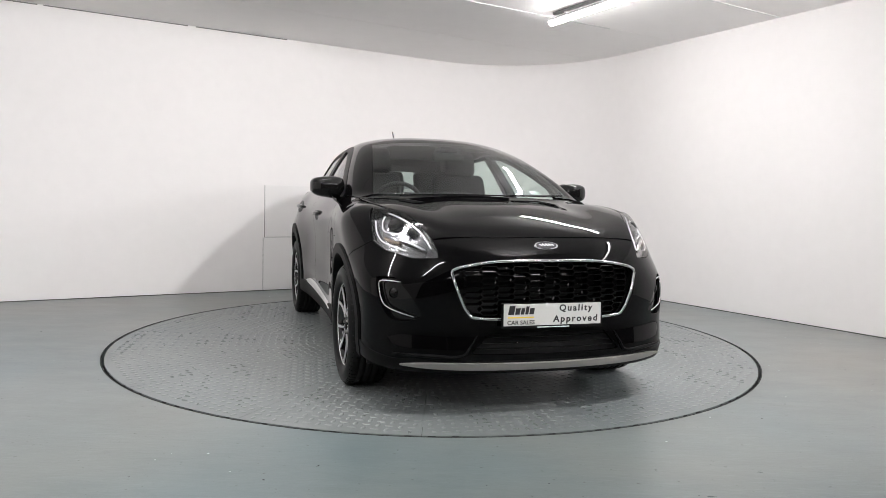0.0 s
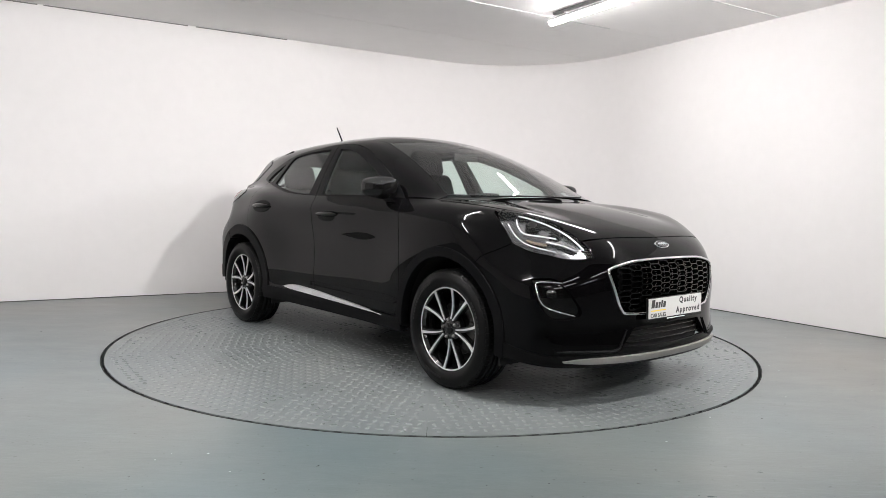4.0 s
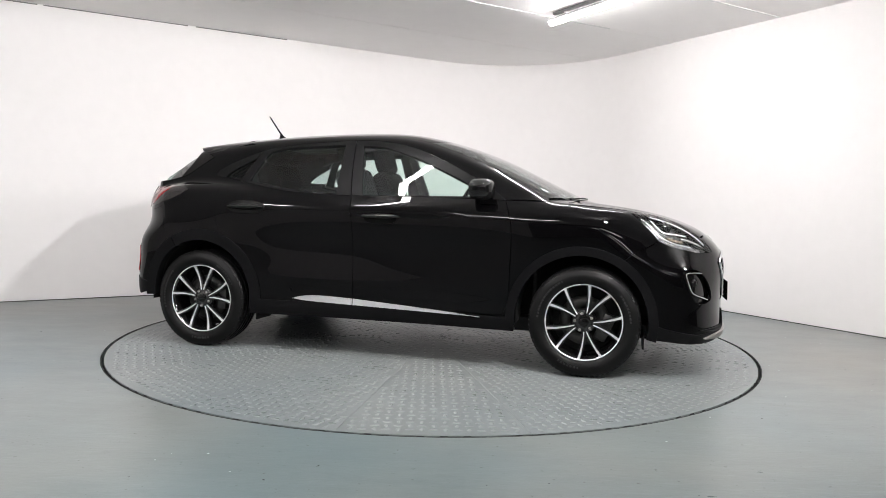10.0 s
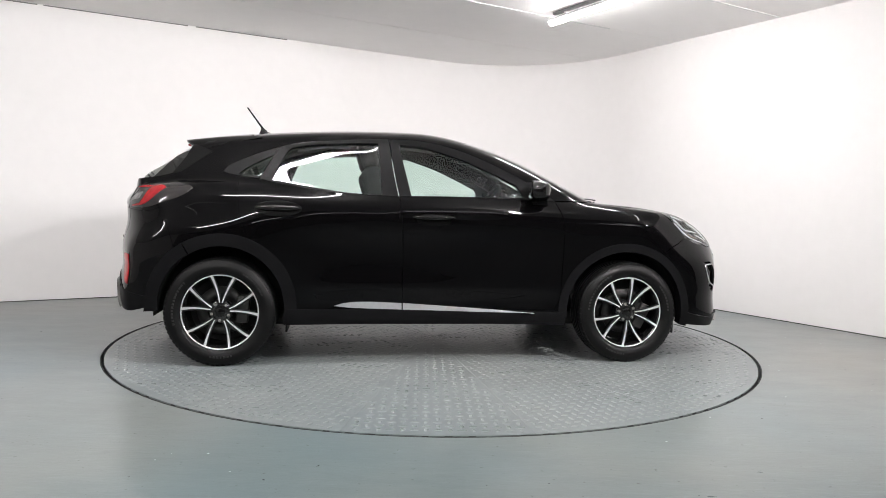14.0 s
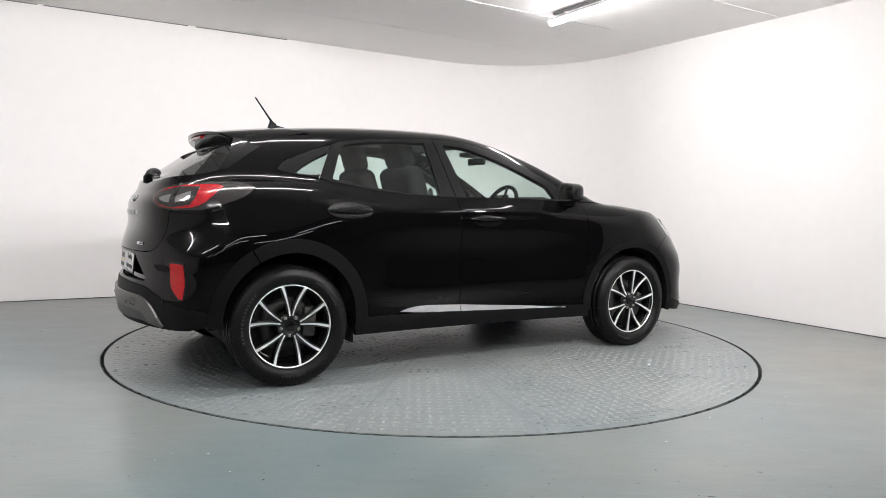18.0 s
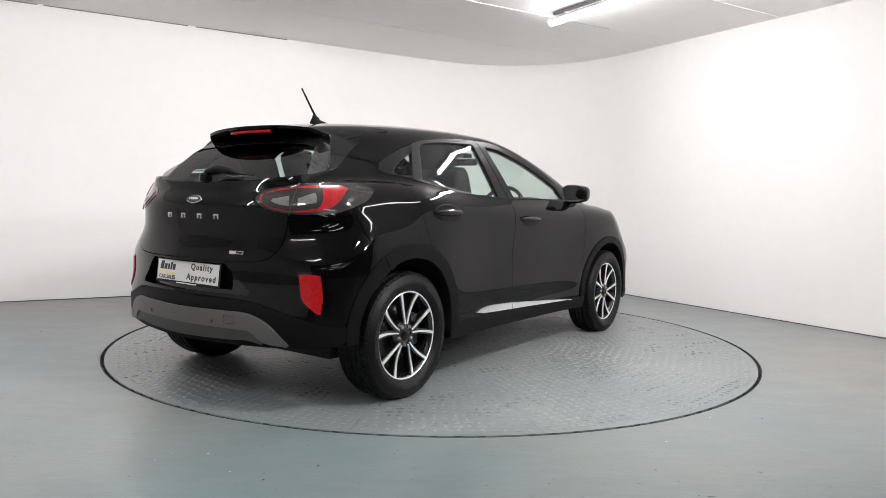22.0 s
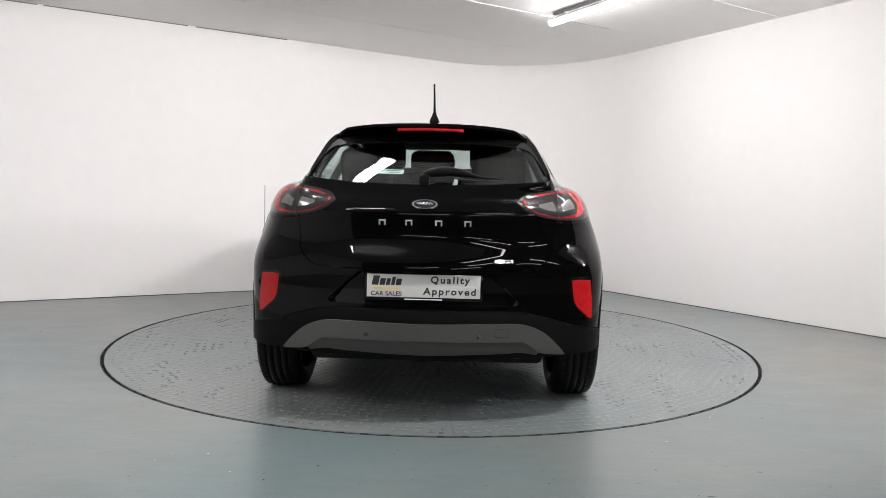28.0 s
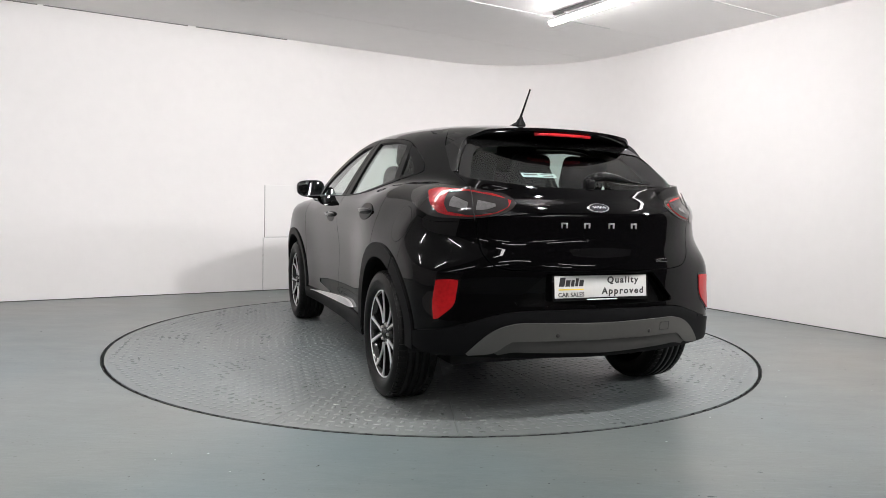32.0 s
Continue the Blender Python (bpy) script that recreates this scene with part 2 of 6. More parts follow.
# ---- car body surface: half-spaces joined with soft edges; x forward, y left, z up, origin on the ground between the axles ----
def spline(xs, ys):
    """A smooth curve through the given knots, straight beyond the ends."""
    xs, ys = np.array(xs, float), np.array(ys, float)
    n = len(xs)
    h = np.diff(xs)
    A, b = np.eye(n), np.zeros(n)
    for i in range(1, n - 1):
        A[i, i - 1], A[i, i], A[i, i + 1] = h[i - 1], 2 * (h[i - 1] + h[i]), h[i]
        b[i] = 6 * ((ys[i + 1] - ys[i]) / h[i] - (ys[i] - ys[i - 1]) / h[i - 1])
    m = np.linalg.solve(A, b)

    def f(x):
        x = np.asarray(x, float)
        c = np.clip(x, xs[0], xs[-1])
        i = np.clip(np.searchsorted(xs, c) - 1, 0, n - 2)
        d, e, w = c - xs[i], xs[i + 1] - c, h[i]
        v = (m[i] * e ** 3 + m[i + 1] * d ** 3) / (6 * w) + (ys[i] / w - m[i] * w / 6) * e + (ys[i + 1] / w - m[i + 1] * w / 6) * d
        s0 = (ys[1] - ys[0]) / h[0] - h[0] * m[1] / 6
        s1 = (ys[-1] - ys[-2]) / h[-1] + h[-1] * m[-2] / 6
        return v + np.where(x < xs[0], (x - xs[0]) * s0, 0) + np.where(x > xs[-1], (x - xs[-1]) * s1, 0)
    return f


def smax(a, b, k):
    h = np.clip(0.5 + 0.5 * (a - b) / k, 0, 1)
    return b + (a - b) * h + k * h * (1 - h)


def smin(a, b, k):
    return -smax(-a, -b, k)


def bump(x, c, w):
    return np.exp(-((x - c) / w) ** 2)


HALF_WIDTH = spline([-2.1, -1.75, -1.294, -0.8, -0.2, 0.4, 0.9, 1.294, 1.65, 2.1],
                    [0.80, 0.850, 0.880, 0.867, 0.857, 0.857, 0.866, 0.878, 0.868, 0.815])
SECTION = spline([0.20, 0.30, 0.42, 0.55, 0.68, 0.80, 0.90, 0.97, 1.03, 1.10],
                 [-0.05, -0.030, -0.028, -0.022, -0.012, -0.004, 0.0, -0.009, -0.028, -0.056])
SCOOP = spline([0.20, 0.33, 0.38, 0.43, 0.48, 0.55, 0.62, 0.70, 0.78, 0.85, 0.92, 1.1], [0.0, 0.002, -0.008, 0.006, 0.019, 0.004, -0.013, -0.024, -0.021, -0.008, 0.0, 0.0])
TUCK = spline([0.5, 0.68, 0.79, 0.88, 0.94, 1.03, 1.10], [0, 0, -0.012, -0.036, -0.054, -0.058, -0.056])
HOOD = spline([0.7, 1.0, 1.3, 1.6, 1.8, 1.95, 2.05, 2.15], [1.085, 1.068, 1.045, 1.005, 0.958, 0.903, 0.85, 0.775])
DECK = spline([-2.0, -1.6, -1.3, -1.0, -0.6, -0.2, 0.3, 0.7], [1.06, 1.135, 1.150, 1.135, 1.105, 1.09, 1.085, 1.085])
NOSE = spline([0.15, 0.24, 0.30, 0.40, 0.52, 0.65, 0.75, 0.83, 0.90], [2.08, 2.145, 2.155, 2.145, 2.15, 2.155, 2.14, 2.105, 2.05])
TAIL = spline([0.18, 0.25, 0.32, 0.40, 0.50, 0.60, 0.70, 0.77, 0.85, 0.95, 1.02, 1.08, 1.14],
              [1.86, 1.97, 2.035, 2.05, 2.05, 2.035, 2.035, 2.02, 1.99, 1.984, 1.972, 1.925, 1.85])
ROOF = spline([-1.7, -1.35, -0.96, -0.57, -0.18, 0.1, 0.35], [1.395, 1.447, 1.488, 1.510, 1.516, 1.505, 1.478])
CABIN = spline([-1.9, -1.6, -1.2, -0.8, -0.2, 0.4, 0.8, 1.2], [0.61, 0.658, 0.732, 0.775, 0.797, 0.798, 0.772, 0.715])


def lower(x, y, z):
    a = np.abs(y)
    doors = (0.26 + 0.34 / (1 + np.exp((x + 0.05) / 0.18))) / (1 + np.exp((x - 0.84) / 0.08)) / (1 + np.exp((-x - 0.70) / 0.15))
    flare = 0.0
    for cx, cz, h in ((-1.287, 0.362, 0.022), (1.275, 0.335, 0.018)):
        d = np.hypot(x - cx, z - cz)
        flare = flare + h * np.exp(-(np.clip(d - 0.40, 0, None) / 0.30) ** 2)
    side = a - (HALF_WIDTH(x) + flare + SECTION(z) + SCOOP(z) * doors + TUCK(z) / (1 + np.exp((x + 1.2) / 0.10)))
    fender = bump(x, 1.5, 0.33) * (0.008 * bump(a, 0.62, 0.11) - 0.014 * bump(a, 0.42, 0.12))
    top = z - (np.where(x > 0.7, HOOD(x), DECK(x)) - 0.045 * a ** 2 + fender)
    front = x - (NOSE(z) - 0.17 * a ** 2 - (0.33 + 0.42 / (1 + np.exp((0.70 - z) / 0.05))) * a ** 4)
    low = 1 / (1 + np.exp((z - 0.80) / 0.04))
    rear = -x - (TAIL(z) - (0.09 * a ** 2 + 0.56 * a ** 4) * (1 - low) - 0.31 * a ** 2 * low)
    f = smax(side, top, 0.11)
    f = smax(f, front, 0.11)
    return smax(f, rear, 0.10)


def cabin(x, y, z):
    a = np.abs(y)
    crown = 0.10 * a ** 2 + 0.4 * a ** 4
    side = (a - (CABIN(x) - 0.50 * (z - 1.07) - 0.25 * (z - 1.07) ** 2)) * 0.88
    roof = z - (ROOF(x) - crown)
    screen = (z - (1.075 + 0.490 * (1.205 - x - 0.43 * a ** 2))) * 0.87
    glass = (z - (1.395 + 0.70 * (x + 1.50 + 0.03 * a ** 2))) * 0.8
    f = smax(roof, screen, 0.16)
    f = smax(f, glass, 0.05)
    f = smax(smax(f, side, 0.045), -x - (1.925 - 0.09 * a ** 2 - 0.56 * a ** 4), 0.04)
    return np.maximum(f, 0.96 - z)


def body(x, y, z):
    return smin(lower(x, y, z), cabin(x, y, z), 0.035)


def march(o, d, level=0.0, near=0.0, far=2.2, steps=160):
    """The first place where each ray from outside (o + far * d) inward meets the body at that level."""
    t = np.linspace(far, near, steps)
    p = o[:, None, :] + t[None, :, None] * d[:, None, :]
    v = body(p[..., 0], p[..., 1], p[..., 2]) - level
    inside = v <= 0
    i = np.where(inside.any(1), inside.argmax(1), steps - 1)
    i = np.maximum(i, 1)
    a, b = t[i - 1], t[i]
    for _ in range(26):
        m = (a + b) / 2
        q = o + m[:, None] * d
        w = body(q[:, 0], q[:, 1], q[:, 2]) - level > 0
        a, b = np.where(w, m, a), np.where(w, b, m)
    return o + ((a + b) / 2)[:, None] * d


def normals(p, e=0.002):
    g = [body(p[:, 0] + e * (k == 0), p[:, 1] + e * (k == 1), p[:, 2] + e * (k == 2))
         - body(p[:, 0] - e * (k == 0), p[:, 1] - e * (k == 1), p[:, 2] - e * (k == 2)) for k in range(3)]
    g = np.stack(g, 1)
    return g / np.linalg.norm(g, axis=1, keepdims=True)


SPINE, REACH = 1.35, 0.85          # the wrap turns round the ends of a line along the car's middle
FRONT_U = SPINE + REACH * math.pi / 2


def wrap(uz, level=0.0):
    """Points of the body from the way round it (u) and the height (z)."""
    uz = np.asarray(uz, float)
    u, z = uz[:, 0], uz[:, 1]
    phi = np.clip(np.abs(u) - SPINE, 0, None) / REACH
    o = np.stack([np.clip(u, -SPINE, SPINE), 0 * u, z], 1)
    d = np.stack([np.sign(u) * np.sin(phi), -np.cos(phi), 0 * u], 1)
    return march(o, d, level)


def over(xy, level=0.0):
    """Points of the body from above."""
    xy = np.asarray(xy, float)
    o = np.stack([xy[:, 0], xy[:, 1], 0 * xy[:, 0]], 1)
    return march(o, np.tile([0.0, 0, 1], (len(xy), 1)), level, 0.2, 1.8)


def to_wrap(p):
    p = np.asarray(p, float)
    k = np.clip(np.abs(p[:, 0]) - SPINE, 0, None)
    phi = np.arctan2(k, -p[:, 1])
    u = np.where(k > 0, np.sign(p[:, 0]) * (SPINE + REACH * phi), p[:, 0])
    return np.stack([u, p[:, 2]], 1)


def side(xz, level=0.0):
    """Wrap places of points known by x and z on the right flank."""
    xz = np.asarray(xz, float)
    o = np.stack([xz[:, 0], 0 * xz[:, 0], xz[:, 1]], 1)
    return to_wrap(march(o, np.tile([0.0, -1, 0], (len(xz), 1)), level))


def ends(yz, s):
    """Wrap places of points known by y and z on the front (s = 1) or the rear (s = -1)."""
    yz = np.asarray(yz, float)
    o = np.stack([0 * yz[:, 0], yz[:, 0], yz[:, 1]], 1)
    return to_wrap(march(o, np.tile([float(s), 0, 0], (len(yz), 1)), 0.0, 0.0, 2.6))


# ---- the room ----
def build_room():
    inner, r = [], 1.6
    cx, cn = WALL_B - r, WALL_A - r
    inner.append((WALL_C, WALL_A))
    for k in range(0, 33):
        a = radians(90 - 90 * k / 32)
        inner.append((cx + r * math.cos(a), cn + r * math.sin(a)))
    inner.append((WALL_B, WHITE_D))

    def run(name, path, label, mat=WALL):
        """A wall of even thickness along a path of the plan, its smooth face towards the room."""
        verts, faces, n = [], [], len(path)
        for i, (e, q) in enumerate(path):
            p, s = path[max(i - 1, 0)], path[min(i + 1, n - 1)]
            d = Vector((s[0] - p[0], s[1] - p[1])).normalized()
            oe, on = e - d.y * 0.12, q + d.x * 0.12
            for ee, nn in ((e, q), (oe, on)):
                verts += [room(ee, nn, -0.05), room(ee, nn, CEILING + 0.1)]
        for i in range(n - 1):
            a, b = i * 4, (i + 1) * 4
            faces += [(a, b, b + 1, a + 1), (a + 2, a + 3, b + 3, b + 2), (a + 1, b + 1, b + 3, a + 3), (a, a + 2, b + 2, b)]
        faces += [(0, 1, 3, 2), ((n - 1) * 4, (n - 1) * 4 + 2, (n - 1) * 4 + 3, (n - 1) * 4 + 1)]
        me = mesh_of(name, verts, faces, mat, True)
        bm = bmesh.new()
        bm.from_mesh(me)
        bmesh.ops.recalc_face_normals(bm, faces=bm.faces)
        for ed in bm.edges:
            ed.smooth = ed.calc_face_angle(0) < radians(30)
        bm.to_mesh(me)
        bm.free()
        tagged(new(name, me), label, "wall", kind="structure")
    run("wall_1", inner, "white painted studio wall with a rounded corner")
    run("wall_2", [(WALL_B + 0.003, WHITE_D), (WALL_B + 0.003, WALL_D)], "dark concrete garage wall", DARK_WALL)
    run("wall_3", [(WALL_B, WALL_D), (WALL_C, WALL_D)], "dark concrete garage wall behind the camera", DARK_WALL)
    run("wall_4", [(WALL_C, STUDIO_EDGE), (WALL_C, WALL_A)], "white painted end wall of the studio")
    run("wall_5", [(WALL_C, WALL_D), (WALL_C, STUDIO_EDGE)], "dark concrete garage wall", DARK_WALL)

    # floor with a round opening for the table, and the pit under it
    n = 160
    verts, faces = [], []
    ring = [(TABLE_R + 0.017) * Vector((math.cos(2 * math.pi * i / n), math.sin(2 * math.pi * i / n), 0)) for i in range(n)]
    far = []
    for v in ring:
        far.append(v.normalized() * 22)
    verts += ring + far
    for i in range(n):
        j = (i + 1) % n
        faces.append((i, n + i, n + j, j))
    base = len(verts)
    verts += [v + Vector((0, 0, -0.12)) for v in ring]
    for i in range(n):
        j = (i + 1) % n
        faces.append((i, j, base + j, base + i))
    faces.append(tuple(base + i for i in range(n)))
    tagged(new("floor", mesh_of("floor", verts, faces, FLOOR)), "grey-green painted concrete floor with scuffs and specks", "floor", kind="structure")
    # steel edge of the pit, its colour blackened to deepen the gap's shade
    prof = [(TABLE_R + 0.017, -0.01), (TABLE_R + 0.017, 0.0012), (TABLE_R + 0.023, 0.0012), (TABLE_R + 0.023, -0.01)]
    v, f = lathe(prof, 160)
    me = mesh_of("pit_rim", [(a, -c, b) for a, b, c in v], f, PIT)
    tagged(new("trim", me), "steel edge round the turntable pit, blackened as the shade of the gap", "trim", kind="structure")

    # ceiling boards in one mesh, joints 1.2 m apart
    bm = bmesh.new()
    frame_m = Matrix(((ALONG.x, ACROSS.x, 0, 0), (ALONG.y, ACROSS.y, 0, 0), (0, 0, 1, 0), (0, 0, 0, 1)))
    joint = 1.93
    rows = [joint - 1.2 * k for k in range(-2, 13)]
    for a, b in zip(rows[1:], rows[:-1]):
        if b < STUDIO_EDGE + 0.1:
            break
        box((13.8, b - a - 0.006, 0.02), (-3.3, (a + b) / 2, CEILING + 0.01), 0.002, 1, bm, frame_m)
    tagged(new("ceiling", from_bm("ceiling", bm, CEIL, False)), "pale grey boarded ceiling with thin joints", "ceiling", kind="structure")
    bm = box((13.8, 15.6, 0.05), (-3.3, -4.0, CEILING + 0.05), m=frame_m)
    tagged(new("ceiling", from_bm("ceiling", bm, DARK_WALL, False)), "bare dark concrete slab over the ceiling boards", "ceiling", kind="structure")
    # cover strips on two of the joints
    for n0, e0, e1 in ((0.73, -5.9, 2.38), (-0.47, -5.9, 3.33), (-1.67, -5.9, 3.33)):
        bm = box((e1 - e0, 0.022, 0.006), ((e0 + e1) / 2, n0, CEILING - 0.003), 0.0015, 1, m=frame_m)
        tagged(new("trim", from_bm("cover_strip", bm, BATTEN, False)), "thin white cover strip on a ceiling joint", "trim", kind="structure")
    # dark joint along the foot of the seen walls
    verts, faces, k = [], [], len(inner)
    for i, (e, q) in enumerate(inner):
        p, s = inner[max(i - 1, 0)], inner[min(i + 1, k - 1)]
        d = Vector((s[0] - p[0], s[1] - p[1])).normalized()
        for off in (0.0, 0.004):
            verts += [room(e + d.y * off, q - d.x * off, 0.0005), room(e + d.y * off, q - d.x * off, 0.007)]
    for i in range(k - 1):
        a, b = 4 * i, 4 * i + 4
        faces += [(a + 2, b + 2, b + 3, a + 3), (a + 1, a + 3, b + 3, b + 1)]
    tagged(new("baseboard", mesh_of("baseboard", verts, faces, GROOVE)), "thin dark joint at the foot of the wall", "trim", kind="structure")
    # grey strips painted as the joint's shade under the ceiling, head of the far wall
    for e0, e1 in ((-3.6, -2.55), (-2.5, -1.2), (-1.12, -0.15)):
        bm = box((e1 - e0, 0.006, 0.009), ((e0 + e1) / 2, WALL_A - 0.003, CEILING - 0.0046), m=frame_m)
        tagged(new("trim", from_bm("head_joint_shade", bm, HEAD_JOINT_SHADE, False)), "thin grey strip painted as the shade of the joint under the ceiling", "trim", kind="structure")
    # access hatch in the far wall: two flush panels
    h = thing("wall_hatch", "white flush access hatch of two panels low in the wall", "hatch")
    h.matrix_world = Matrix.Translation(room(-0.385, WALL_A, 0)) @ Matrix.Rotation(radians(30), 4, "Z")
    for nm, x0, z0, z1 in (("upper_panel", 0.0, 0.602, 1.180), ("lower_panel", -0.018, 0.006, 0.597)):
        bm = box((1.0, 0.02, z1 - z0), (0.5 + x0, 0.004, (z0 + z1) / 2), 0.003, 2)
        part(nm, from_bm(nm, bm, HATCH, False), h)
    bm = box((0.004, 0.01, 0.58), (-0.002, -0.0005, 0.89))
    box((1.0, 0.01, 0.005), (0.5, -0.0005, 0.5995), bm=bm)
    box((0.003, 0.01, 0.59), (-0.0195, -0.0005, 0.30), bm=bm)
    part("joint", from_bm("joint", bm, GROOVE, False), h, "thin dark joint round the panels")


def build_lamps():
    """Surface battens with one bare tube each, glowing downward under an opaque back."""
    first, kinds = None, {}
    ln = 1.80
    for e, n0, a, glowing in TUBES:
        m = Matrix.Translation(room(e, n0, CEILING)) @ Matrix.Rotation(radians(30 + a), 4, "Z")
        if first is not None:
            c = copy_thing(first, m)
            for o in c.children:
                if o.name.startswith("tube") and "holder" not in o.name:
                    if glowing not in kinds:
                        kinds[glowing] = o.data.copy()
                        kinds[glowing].materials[0] = glowing
                    o.data = kinds[glowing]
            continue
        first = thing("tube_lamp", "white ceiling batten with one lit tube", "ceiling lamp", "tube lamps")
        bm = box((0.046, ln - 0.10, 0.026), (0, 0, -0.013), 0.006)
        part("batten", from_bm("batten", bm, BATTEN_GREY), first, "grey steel spine")
        r, z0 = 0.036, -0.078
        v, f = lathe([(0.0, -ln / 2), (r * 0.7, -ln / 2), (r, -ln / 2 + 0.012), (r, ln / 2 - 0.012), (r * 0.7, ln / 2), (0.0, ln / 2)], 20)
        me = mesh_of("tube", v, f, glowing, True)
        me.materials.append(BATTEN)
        for p in me.polygons:
            if p.center.z > -0.002:
                p.material_index = 1
        t = part("tube", me, first, "glowing white tube")
        t.location = (0, 0, z0)
        for s in (-1, 0, 1):
            bm = box((0.034, 0.035, 0.034), (0, s * (ln / 2 - 0.22), -0.036), 0.004)
            part("tube_holder", from_bm("tube_holder", bm, BATTEN), first, "white clip")
        first.matrix_world = m


def build_flood(at, target, wide, high):
    """A compact flood lamp on a yoke under the ceiling; its face looks at the target."""
    lamp = thing("flood_lamp", "black flood lamp with a bright flat face on a ceiling yoke", "flood lamp", "flood lamps")
    lamp.matrix_world = Matrix.Translation(at)
    aim = (Vector(target) - Vector(at)).to_track_quat("-Z", "Y").to_matrix().to_4x4()
    bm = box((wide + 0.04, high + 0.04, 0.05), (0, 0, 0.030), 0.008, 2, m=aim)
    for k in range(7):
        box((0.006, high, 0.03), ((k - 3) * wide / 7, 0, 0.068), m=aim, bm=bm)
    part("housing", from_bm("housing", bm, TRIM), lamp)
    part("lamp_face", from_bm("lamp_face", box((wide, high, 0.004), (0, 0, 0.0025), 0.001, 1, m=aim), FLOOD_GLOW, False), lamp, "glowing white face")
    # unseen plates, added to cut the spill onto the side wall
    bm = bmesh.new()
    for s in (-1, 1):
        box((0.004, high + 0.04, 0.07), (s * (wide / 2 + 0.018), 0, -0.030), 0.001, 1, bm, aim)
        box((wide + 0.04, 0.004, 0.06), (0, s * (high / 2 + 0.018), -0.025), 0.001, 1, bm, aim)
    part("visor", from_bm("visor", bm, TRIM), lamp, "black sheet visor round the face, added to hold light off the side wall")
    up = CEILING - at[2]
    side = aim.to_3x3() @ Vector((1, 0, 0))
    arms = [Vector((0, 0, 0.03)) + side * s * (wide / 2 + 0.035) for s in (-1, 1)]
    top = [Vector((a.x, a.y, up - 0.03)) for a in arms]
    part("yoke", tube_mesh("yoke", [arms[0], top[0], top[1], arms[1]], 0.009, TRIM, 8), lamp)
    part("ceiling_plate", from_bm("ceiling_plate", box((0.10, 0.10, 0.03), (0, 0, up - 0.015), 0.005), TRIM), lamp)


# place along and across the room, the turn of each batten, and its tube
# only the first is in view; the rest are added unseen to balance brightness
TUBES = [(1.56, -0.255, 0, TUBE_DIM), (-1.7, -0.8, 90, TUBE_GLOW), (-4.4, -0.6, 90, TUBE_GLOW), (-3.9, -3.4, 90, TUBE_GLOW), (-1.6, -5.9, 90, TUBE_FAINT), (1.56, -2.75, 0, TUBE_FAINT),
         (-5.2, -7.6, 90, TUBE_FAINT), (-1.9, -7.6, 90, TUBE_FAINT), (1.2, -7.6, 90, TUBE_FAINT), (-3.6, -9.6, 90, TUBE_FAINT), (0.4, -9.6, 90, TUBE_FAINT)]
build_room()
build_lamps()
for e, n0, z in ((-0.13, -3.2, 2.56), (2.72, -4.8, 2.66)):
    build_flood(room(e, n0, z), (-0.6, 1.4, 1.0), 0.10, 0.16)


